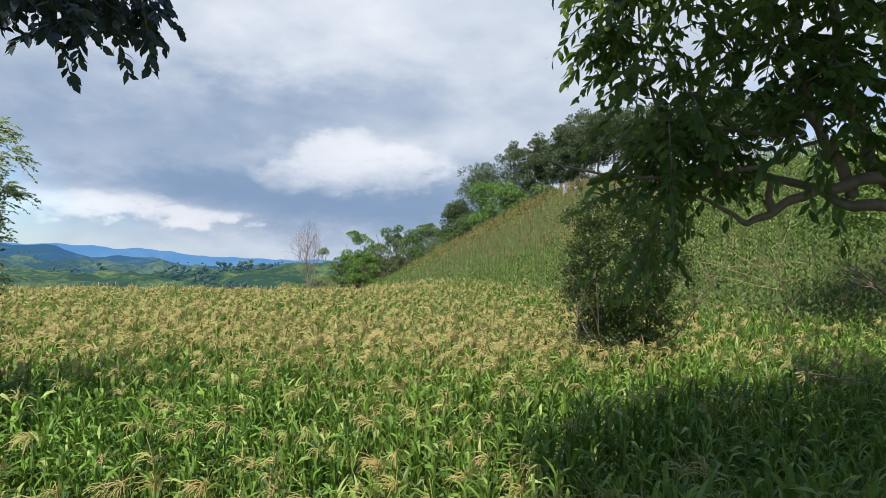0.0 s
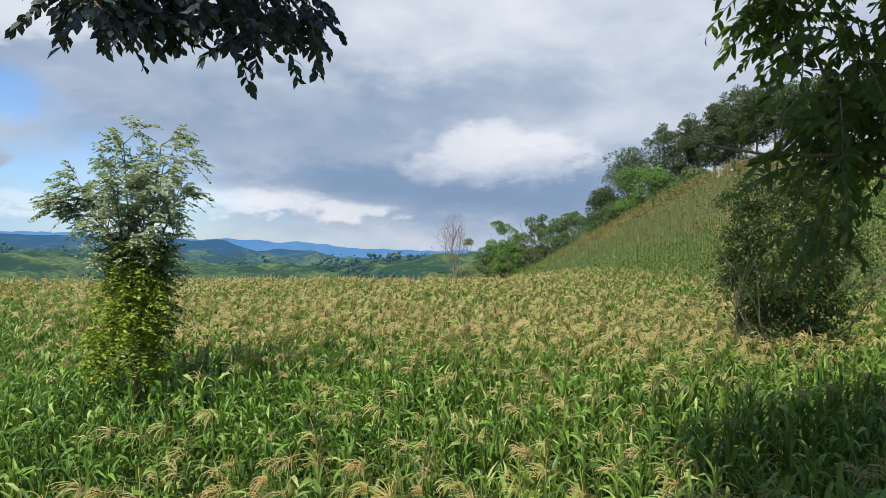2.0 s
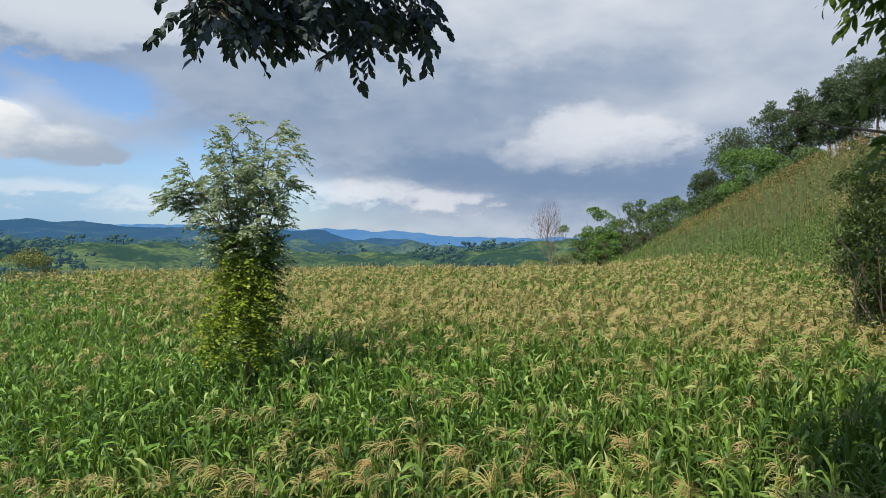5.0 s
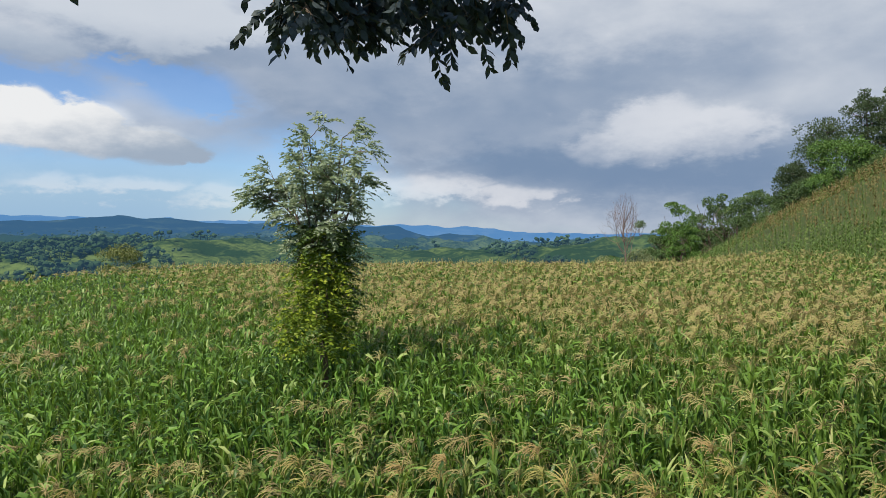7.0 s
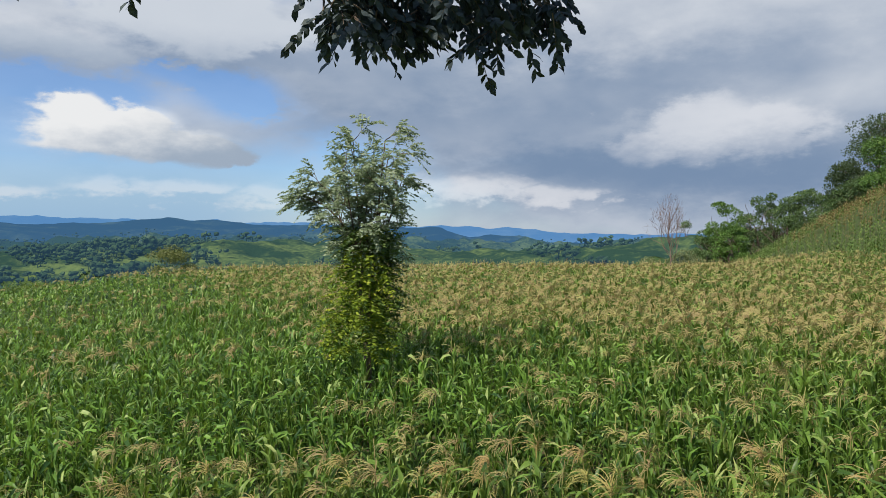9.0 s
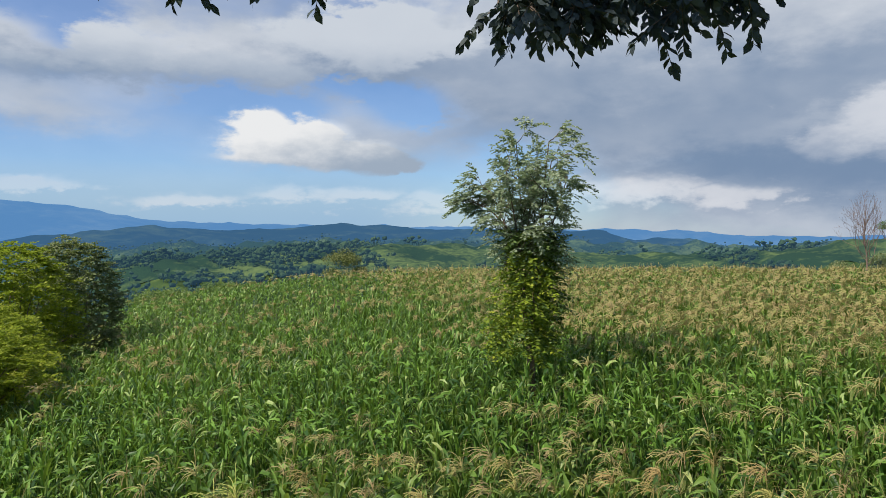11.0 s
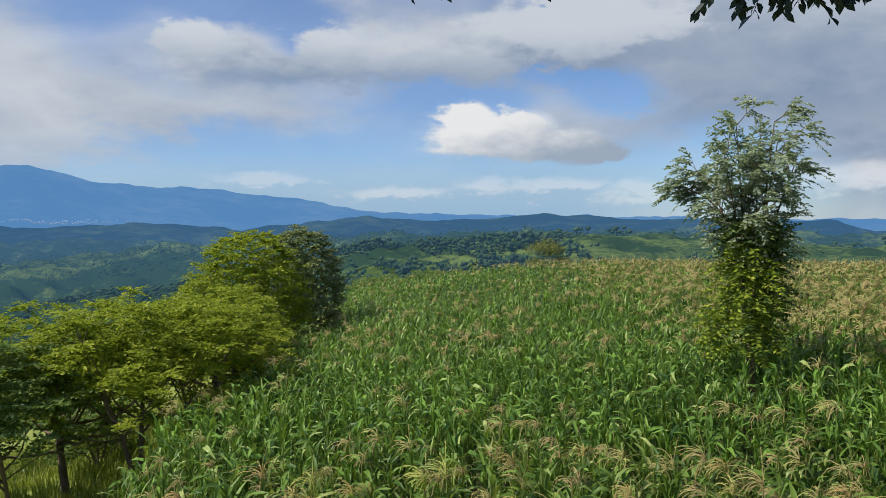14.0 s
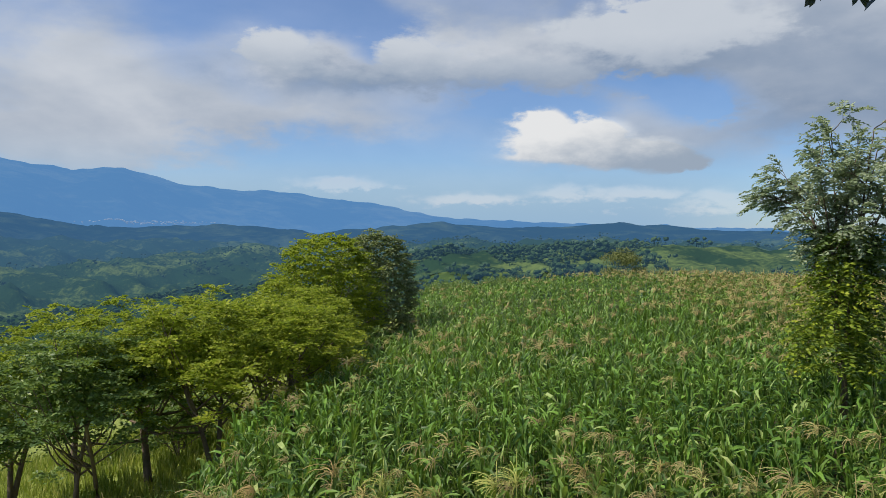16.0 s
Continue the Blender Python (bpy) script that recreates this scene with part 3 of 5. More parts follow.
def corn_parts(seed, tall=2.0, tassel=True, leaves=13, segs=6, fold=True, rays=14, ray_segs=4, low=0.25, girth=1.0, spread=0.0):
    """Soups of one maize plant: stalk, each leaf, tassel. Slots: 0 leaf, 1 tassel, 2 stalk."""
    rng = np.random.default_rng(seed)
    stalk, blades, flower = Soup(), [], Soup()
    bend = rng.uniform(-0.06, 0.06, 2)
    zs = np.linspace(0, tall - 0.18, 5 if fold else 2)
    tube(stalk, [(bend[0] * (z / tall) ** 2, bend[1] * (z / tall) ** 2, z) for z in zs], np.linspace(0.016, 0.006, len(zs)), 5 if fold else 3, 2)
    heading = rng.uniform(0, 3.14)
    for k in range(leaves):
        f = k / max(leaves - 1, 1)
        z = tall * (low + (0.82 - low) * f**0.8)
        long = rng.uniform(0.42, 0.68) * (1 - 0.36 * max(0, f - 0.4) / 0.6)
        v, t = blade(long, rng.uniform(0.046, 0.074) * girth, rng.uniform(1.18, 1.42) + 0.10 * f - spread, rng.uniform(0.7, 3.0) - 0.3 * f - spread, segs, fold, rng.uniform(-0.4, 0.4))
        v = turned(v, heading + (k % 2) * math.pi + rng.uniform(-0.5, 0.5))
        one = Soup()
        one.add(v + (bend[0] * (z / tall) ** 2, bend[1] * (z / tall) ** 2, z), t, 0)
        blades.append(one)
    if tassel:
        tassel_soup(rng, flower, (bend[0], bend[1], tall - 0.2), rays, ray_segs, 1, rng.uniform(0.85, 1.15))
    return stalk, blades, flower


def corn_template(seed, **how):
    stalk, blades, flower = corn_parts(seed, **how)
    return joined([stalk.arrays()] + [b.arrays() for b in blades] + ([flower.arrays()] if flower.v else []))


def in_field(x, y):
    """Where maize grows: up to the lower edge, over the crest and up the hillside, not on the bank."""
    r, az = np.hypot(x, y), np.degrees(np.arctan2(-x, y))
    ok = (off_bank(x, y) > 4.5) & (beyond_edge(x, y) + 0.5 * ripple(x, y, 3.0) < 0.5) & (az > -72) & (az < 66)
    flat_end = np.where(az > -14, 52 + 2 * np.sin(az * 0.5), 52 + (-14 - np.minimum(az, -14)) * 9)
    slope = (x > 14) & (x < 41.5 + ripple(x, y, 9.0)) & (y < 112)
    return ok & ((r < flat_end) | slope)


def low_slope(x, y):
    """1 on the lower slope, where the maize is younger and shorter."""
    r = np.hypot(x, y)
    return step(-19, -8, beyond_edge(x, y)) * step(7, 12, r) * step(60, 50, r)


def on_hill(x, y):
    """1 on the hillside, whose maize is scaled down so that the slope looks farther off."""
    return step(18.5, 23.5, x - 0.40 * np.maximum(y - 58, 0))


def tassel_share(x, y):
    """The lower slope flowers later: fewer tassels there."""
    r = np.hypot(x, y)
    late = low_slope(x, y)
    hill = on_hill(x, y) * (1 - 0.8 * step(30, 34, x + 3 * ripple(x, y, 11.0)) * step(75, 60, y))
    early = 0.46 + 0.42 * step(9, 18, r)
    shade = step(1.0, 4.0, x - 0.55 * y + 1.5) * step(18, 11, r)
    early = early * (1 - 0.85 * shade) * (1 - 0.75 * step(0.75, 1.05, x / np.maximum(y, 1.0)))
    return np.clip(early - 0.90 * late * early - 0.9 * hill, 0.05, 1)


def ripe_share(x, y):
    """The upper hillside is ripening: dry, tan leaves."""
    high = x + 2.5 * ripple(x, y, 11.0)
    return 0.92 * step(25.5, 30, high) * step(47, 42, high) * step(74, 60, y) * step(33, 43, y)


def corn_spots(lo, hi, spacing, seed):
    rng = np.random.default_rng(seed)
    n = int(hi / spacing) + 1
    gx, gy = np.meshgrid(np.arange(-n, n + 1) * spacing, np.arange(-2, n + 1) * spacing)
    x = (gx + rng.uniform(-0.42, 0.42, gx.shape) * spacing).ravel()
    y = (gy + rng.uniform(-0.42, 0.42, gx.shape) * spacing).ravel()
    r = np.hypot(x, y)
    keep = (r >= lo) & (r < hi) & in_field(x, y)
    x, y = x[keep], y[keep]
    return np.stack([x, y, land(x, y) - 0.02], -1), rng


def corn_stuff(name, lo, hi, spacing, seed, label, kinds, scale=1.0, slope=None, **how):
    """A stretch of maize; slope: True for the hillside alone, False for the level field alone."""
    spots, rng = corn_spots(lo, hi, spacing, seed)
    if slope is not None:
        spots = spots[(on_hill(spots[:, 0], spots[:, 1]) > 0.45) == slope]
    flower = rng.uniform(size=len(spots)) < tassel_share(spots[:, 0], spots[:, 1])
    pick = rng.integers(0, kinds, len(spots))
    lots = []
    for k in range(kinds):
        for has in (True, False):
            some = (pick == k) & (flower == has)
            if some.any():
                # hillside plants are shrunk, to read as maize farther away
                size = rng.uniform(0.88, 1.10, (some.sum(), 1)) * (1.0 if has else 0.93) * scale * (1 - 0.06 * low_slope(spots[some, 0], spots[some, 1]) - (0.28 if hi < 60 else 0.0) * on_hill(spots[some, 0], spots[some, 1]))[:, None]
                shape = corn_template(seed * 50 + k, tassel=has, **how)
                v, t, s = stamp(shape, spots[some], rng.uniform(0, 6.28, some.sum()), size)
                x, y = spots[some, 0], spots[some, 1]
                kind = np.where(on_hill(x, y) > rng.uniform(0.2, 0.8, len(x)), 3, 0)
                kind = np.where((kind == 3) & (ripe_share(x, y) > rng.uniform(size=len(x))), 4, kind)
                kind = np.where((kind == 0) & (low_slope(x, y) > rng.uniform(0.2, 0.8, len(x))), 5, kind)
                s = np.where(s == 0, np.repeat(kind, len(shape[1])), s)
                lots.append((v, t, s))
    ob = new(name, mesh_from(name, *joined(lots), [CORN_LEAF, TASSEL, STALK, HILL_MAIZE_LEAF, RIPE_LEAF, LATE_LEAF], False))
    return tagged(ob, label, "maize", kind="stuff")


def corn_plants():
    """The plants nearest to the bank, each a thing with its stalk, leaves and tassel."""
    spots, rng = corn_spots(4.5, 8.2, 0.42, 11)
    kinds = []
    for k in range(6):
        stalk, blades, flower = corn_parts(300 + k, leaves=13, rays=38)
        for soup in [stalk, flower] + blades:
            soup.s = [s * 0 for s in soup.s]
        kinds.append((stalk.mesh("stalk", [STALK]), [b.mesh("leaf", [CORN_LEAF_PART], True) for b in blades], flower.mesh("tassel", [TASSEL_PART])))
    for p in spots[:300]:
        stalk, blades, flower = kinds[rng.integers(0, 6)]
        plant = new("maize_plant")
        size = rng.uniform(0.88, 1.1)
        plant.matrix_basis = Matrix.LocRotScale(Vector(p), Euler((0, 0, rng.uniform(0, 6.28))), Vector((size, size, size)))
        part("stalk", stalk, plant)
        for b in blades:
            part("leaf", b, plant)
        if rng.uniform() < tassel_share(p[0], p[1]):
            part("tassel", flower, plant, "drooping straw-coloured tassel")
            tagged(plant, "tall green maize plant with drooping straw-coloured tassel", "maize plant", "maize plants by the bank")
        else:
            tagged(plant, "tall green maize plant not yet in flower", "maize plant", "maize plants by the bank")
    return len(spots)


corn_plants()
corn_stuff("maize_field", 4.6, 8.2, 0.42, 25, "tall green maize crowding round the bank", 6, leaves=12, segs=5, fold=True, rays=24, ray_segs=4)
corn_stuff("maize_field", 8.2, 15, 0.31, 21, "dense green maize with straw-coloured tassels", 7, leaves=10, segs=4, fold=True, rays=20, ray_segs=3, low=0.35)
corn_stuff("maize_field", 15, 28, 0.34, 22, "dense green maize with straw-coloured tassels", 5, slope=False, leaves=8, segs=3, fold=False, rays=17, ray_segs=2, low=0.45)
corn_stuff("maize_field", 28, 53, 0.51, 23, "distant maize with pale tassels over the crest", 4, slope=False, leaves=5, segs=2, fold=False, rays=11, ray_segs=1, low=0.55, girth=1.5, spread=0.3)
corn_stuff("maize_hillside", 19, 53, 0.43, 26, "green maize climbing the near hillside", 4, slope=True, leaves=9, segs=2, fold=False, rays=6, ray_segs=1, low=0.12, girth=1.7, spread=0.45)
# plants at 0.66 of full size, in place of a more distant hill
corn_stuff("maize_hillside", 53, 112, 0.66, 24, "small maize growing up the steep hillside", 4, 0.66, leaves=6, segs=2, fold=False, rays=3, ray_segs=1, low=0.3, girth=2.3, spread=0.5)


# ---- trees ----
def unit(v):
    return v / (np.linalg.norm(v, axis=-1, keepdims=True) + 1e-9)


def leaves(soup, rng, pos, way, length, width, slot=0, fine=False, fold=0.25, face=None):
    """Single leaves at pos, pointing along way."""
    n = len(pos)
    way = unit(way)
    side = unit(np.cross(way, rng.normal(size=(n, 3)) * 0.6 + (np.array([0, 0, 1.0]) if face is None else face)))
    up = np.cross(side, way)
    long = (length * rng.uniform(0.7, 1.2, n))[:, None]
    half = (width * rng.uniform(0.8, 1.2, n))[:, None] * 0.5
    lift = up * half * fold
    if fine:
        cols = [pos, pos + way * long * 0.28 + side * half * 0.85 + lift, pos + way * long * 0.62 + side * half + lift, pos + way * long - up * long * 0.08,
                pos + way * long * 0.62 - side * half + lift, pos + way * long * 0.28 - side * half * 0.85 + lift]
        base = np.array([(0, 1, 5), (1, 2, 5), (2, 4, 5), (2, 3, 4)])
    else:
        cols = [pos, pos + way * long * 0.45 + side * half + lift, pos + way * long, pos + way * long * 0.45 - side * half + lift]
        base = np.array([(0, 1, 2), (0, 2, 3)])
    v = np.stack(cols, 1).reshape(-1, 3)
    t = (base[None] + (np.arange(n) * len(cols))[:, None, None]).reshape(-1, 3)
    soup.add(v, t, slot)


def grow(rng, soup, tips, start, way, length, radius, depth, spread=0.7, up=0.15, bend=0.25, forks=(2, 3), sides=6, thin=0.55):
    """A limb that wanders and forks; the ends of the last twigs go to tips."""
    n = 5
    pts, d = [np.array(start, float)], unit(np.array(way, float))
    for _ in range(n - 1):
        d = unit(d + rng.normal(size=3) * bend * 0.5 + np.array([0, 0, up * 0.5]))
        pts.append(pts[-1] + d * length / (n - 1))
    tube(soup, pts, np.linspace(radius, radius * 0.55, n), max(3, sides))
    if depth == 0:
        tips += [(pts[-1], d), (pts[-2], d)]
        return
    if depth == 1:
        tips.append((pts[-2], d))
    for _ in range(rng.integers(forks[0], forks[1] + 1)):
        at = pts[-1] if rng.uniform() < 0.6 else pts[-2]
        side = unit(d + rng.normal(size=3) * spread)
        grow(rng, soup, tips, at, side, length * rng.uniform(0.6, 0.85), radius * thin, depth - 1, spread, up, bend, forks, sides - 1, thin)


def clumps(soup, rng, spots, per, spread, length, width, droop=0.3, slot=0, fine=False, flatness=0.7):
    """Leaves round the ends of twigs."""
    spots = np.asarray(spots)
    n = len(spots) * per
    d = unit(rng.normal(size=(n, 3)))
    d[:, 2] = np.where(rng.uniform(size=n) < 0.8, np.abs(d[:, 2]), d[:, 2])
    size = np.repeat(rng.uniform(0.6, 1.3, len(spots)), per)[:, None]
    pos = np.repeat(spots, per, 0) + d * size * spread * rng.uniform(0.5, 1.05, n)[:, None] * np.array([1, 1, flatness])
    way = d * np.array([1, 1, 0.3]) + rng.normal(size=(n, 3)) * 0.45 + np.array([0, 0, -droop])
    leaves(soup, rng, pos, way, length, width, slot, fine)


def billow(soup, rng, lobes, leaf_len, cover=2.2, slot=0, core=0.72):
    """Rounded boughs: leaves laid over the upper side of each lobe, a few hanging below."""
    for x, y, z, a, b, c in lobes:
        n = int(cover * 2.6 * math.pi * a * c / (leaf_len * leaf_len * 0.35))
        d = unit(rng.normal(size=(n, 3)))
        d[:, 2] = np.where(rng.uniform(size=n) < 0.7, np.abs(d[:, 2]) - 0.2, d[:, 2])
        pos = np.array([x, y, z]) + d * np.array([a, b, c]) * rng.uniform(core, 1.10, (n, 1)) * (1 + 0.16 * np.sin(d[:, :1] * 9 + x * 5) * np.sin(d[:, 1:2] * 8 + y * 4))
        leaves(soup, rng, pos, np.cross(d, rng.normal(size=(n, 3))) + d * 0.5 + np.array([0, 0, -0.35]), leaf_len, leaf_len * 0.55, slot, face=d)


def crown_spots(rng, n, lobes):
    """Places near the skin of a few rounded lobes (centre x, y, z, radii a, b, c)."""
    lobes = np.asarray(lobes, float)
    share = lobes[:, 3] * lobes[:, 5]
    pick = rng.choice(len(lobes), n, p=share / share.sum())
    d = unit(rng.normal(size=(n, 3)))
    rad = rng.uniform(0.55, 1.0, n) ** 0.5
    return lobes[pick, :3] + d * rad[:, None] * lobes[pick, 3:]


def tree_thing(name, at, wood, crown, bark, leaf, label, category="tree", group="", turn=0.0, size=1.0):
    tree = tagged(new(name), label, category, group)
    tree.matrix_basis = Matrix.LocRotScale(Vector(at), Euler((0, 0, turn)), Vector((size, size, size)))
    part("trunk", wood.mesh("trunk", [bark], True), tree)
    if crown is not None:
        part("crown", crown.mesh("crown", [leaf] if not isinstance(leaf, list) else leaf), tree)
    return tree


def at_land(az, dist, sink=0.05):
    p = polar(az, dist)
    p.z = float(land(p.x, p.y)) - sink
    return p


def field_tree():
    """The slender tree in the maize: a dense lower column and an open top."""
    rng = np.random.default_rng(5)
    base = at_land(9.6, 13.5, 0.3)
    wood, crown, tips = Soup(), Soup(), []
    z0 = -base.z - 0.3                     # crown heights below are above the field's level
    # stems: foot, knee and top, then side twigs up the top half
    for k, (tx, ty, tz) in enumerate([(-0.22, 0.1, 5.84), (0.40, -0.2, 5.80), (0.66, 0.2, 5.2), (-0.6, -0.2, 4.95), (0.1, 0.4, 5.4), (0.46, -0.35, 5.45), (-0.3, -0.45, 5.3)]):
        top = np.array([tx, ty, tz + z0])
        line = smooth_line([(0.04 * k - 0.1, 0.03 * k, 0), (0.10 * tx, 0.1 * ty, 2.4 + z0), (0.42 * tx, 0.42 * ty, 3.9 + z0), top], 6)
        tube(wood, line, np.linspace(0.034, 0.008, len(line)), 6)
        for f in np.linspace(0.60, 1.0, 12):
            p = line[int(f * (len(line) - 1))]
            a = f * 31 + k * 1.3
            out = np.array([math.cos(a), math.sin(a), 0.5])
            grow(rng, wood, tips, p, out, 0.30 * (1.9 - f), 0.010, 1, 0.5, 0.25, 0.25, (2, 2), 4)
    # the long level arm
    arm = smooth_line([(-0.15, 0.0, 4.0 + z0), (-0.62, -0.1, 4.62 + z0), (-0.95, -0.15, 4.80 + z0)], 5)
    tube(wood, arm, np.linspace(0.026, 0.007, len(arm)), 5)
    for p in arm[3:]:
        for _ in range(3):
            grow(rng, wood, tips, p, rng.normal(size=3) * np.array([1, 1, 0.4]) + np.array([-0.5, 0, 0.3]), 0.24, 0.007, 1, 0.5, 0.1, 0.3, (1, 2), 4)
    # sprays: a thin stalk with paired leaflets, level, hanging at the end
    for p, d in tips + tips[::2] + [one for one in tips if one[0][2] > 4.9 + z0]:
        n = 21
        u = np.linspace(0.05, 1, n)[:, None]
        out = unit(np.array([p[0], p[1], 0.0]) * 0.5 + d * np.array([1, 1, 0.35]) + rng.normal(size=3) * 0.35)
        line = p + out * u * rng.uniform(0.24, 0.38) + np.array([0, 0, -0.12]) * u**2
        side = np.cross(out, [0, 0, 1.0]) * np.where(np.arange(n) % 2, 1, -1)[:, None]
        leaves(crown, rng, line, side + out * 0.5 + np.array([0, 0, -0.35]) + rng.normal(size=(n, 3)) * 0.2, 0.078, 0.034, 2)
    # the dense column below, sunlight on its sunny side put into a yellow-green leaf colour
    for k in range(16):
        z, a = 2.35 + 1.75 * (k / 15), k * 2.4
        out = 0.30 * rng.uniform(0.2, 1.0)
        r = rng.uniform(0.26, 0.36)
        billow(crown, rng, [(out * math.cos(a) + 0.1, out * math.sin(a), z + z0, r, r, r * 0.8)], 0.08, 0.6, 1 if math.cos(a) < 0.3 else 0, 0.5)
    for k in range(540):
        z, a = rng.uniform(2.1, 4.3), rng.uniform(0, 6.28)
        wide = 0.62 if z < 3.3 else 0.48
        out = np.array([math.cos(a), math.sin(a), rng.uniform(-0.1, 0.35)])
        p = out * wide * rng.uniform(0.35, 0.85) * np.array([1, 1, 0]) + np.array([-0.12 if z < 2.9 else 0.03, 0, z + z0])
        n = 11
        u = np.linspace(0.05, 1, n)[:, None]
        line = p + out * u * rng.uniform(0.22, 0.36) + np.array([0, 0, -0.13]) * u**2
        side = np.cross(out, [0, 0, 1.0]) * np.where(np.arange(n) % 2, 1, -1)[:, None]
        # sprays on the sunward side mostly get the lit leaf colour
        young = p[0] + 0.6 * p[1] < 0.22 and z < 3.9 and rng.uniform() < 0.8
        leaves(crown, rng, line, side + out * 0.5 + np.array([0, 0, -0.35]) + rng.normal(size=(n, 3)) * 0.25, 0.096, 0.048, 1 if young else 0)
    return tree_thing("tree", base, wood, crown, BARK, [COLUMN_LEAF, SUNLIT_SIDE_LEAF, FEATHER_LEAF], "slender young tree with feathery leaves standing in the maize", size=1.07)


def bush_in_shade():
    rng = np.random.default_rng(8)
    base = at_land(-39.7, 18.0)
    wood, crown, tips = Soup(), Soup(), []
    for k in range(6):
        grow(rng, wood, tips, (0, 0, 0), (rng.normal() * 0.25, rng.normal() * 0.25, 1), 1.7, 0.05, 3, 0.45, 0.3, 0.2, (2, 3), 6)
    H = 6.1 - base.z
    lobes = []
    for k in range(64):
        f, a = 0.22 + 0.72 * (k / 63), k * 2.4
        girth = np.interp(f, [0.2, 0.38, 0.6, 0.8, 1.0], [0.70, 1.05, 1.48, 1.40, 0.8])
        out = girth * math.sqrt(rng.uniform(0.1, 1.0))
        lobes.append((out * math.cos(a), out * math.sin(a), H * f, rng.uniform(0.26, 0.46), rng.uniform(0.26, 0.46), rng.uniform(0.26, 0.44)))
    billow(crown, rng, lobes, 0.085, 1.15, 0, 0.5)
    for k in range(90):
        f, a = rng.uniform(0.25, 1.0), rng.uniform(0, 6.28)
        girth = np.interp(f, [0.2, 0.38, 0.6, 0.8, 1.0], [0.95, 1.3, 1.75, 1.65, 1.0])
        p = np.array([girth * math.cos(a), girth * math.sin(a), H * f])
        clumps(crown, rng, [p], 26, 0.15, 0.085, 0.046, 0.2)
    return tree_thing("bush", base, wood, crown, BARK, BUSH_LEAF, "dense dark green bush growing out of the maize", "bush")


def broad_tree(seed, height, wide, leaf_len=0.12, cover=1.3, stems=1, clear=0.35, lobes=9):
    """A spreading tree: forked trunk, limbs, a lumpy crown of many leaves. Base at the origin."""
    rng = np.random.default_rng(seed)
    wood, crown, tips = Soup(), Soup(), []
    for k in range(stems):
        lean = rng.normal(size=2) * (0.15 if stems == 1 else 0.35)
        grow(rng, wood, tips, (0.12 * k * rng.normal(), 0.12 * k * rng.normal(), 0), (*lean, 1), height * clear, 0.028 * height / math.sqrt(stems), 3, 0.65, 0.12, 0.25, (2, 4), 7)
    body = []
    for k in range(lobes):
        a, out = k * 2.4 + rng.uniform(-0.4, 0.4), wide * 0.5 * math.sqrt((k + 0.3) / lobes) * 0.85
        size = wide * rng.uniform(0.12, 0.23)
        z = height * (clear + (1 - clear) * rng.uniform(0.35, 0.80) * (1.05 - 0.45 * (out / wide)))
        body.append((out * math.cos(a), out * math.sin(a), min(z, height - size * 0.7), size, size, size * 0.75))
    body.append((0, 0, height - wide * 0.2, wide * 0.27, wide * 0.27, wide * 0.2))
    billow(crown, rng, body, leaf_len, cover, 0, 0.8 if leaf_len > 0.18 else 0.7)
    return wood, crown


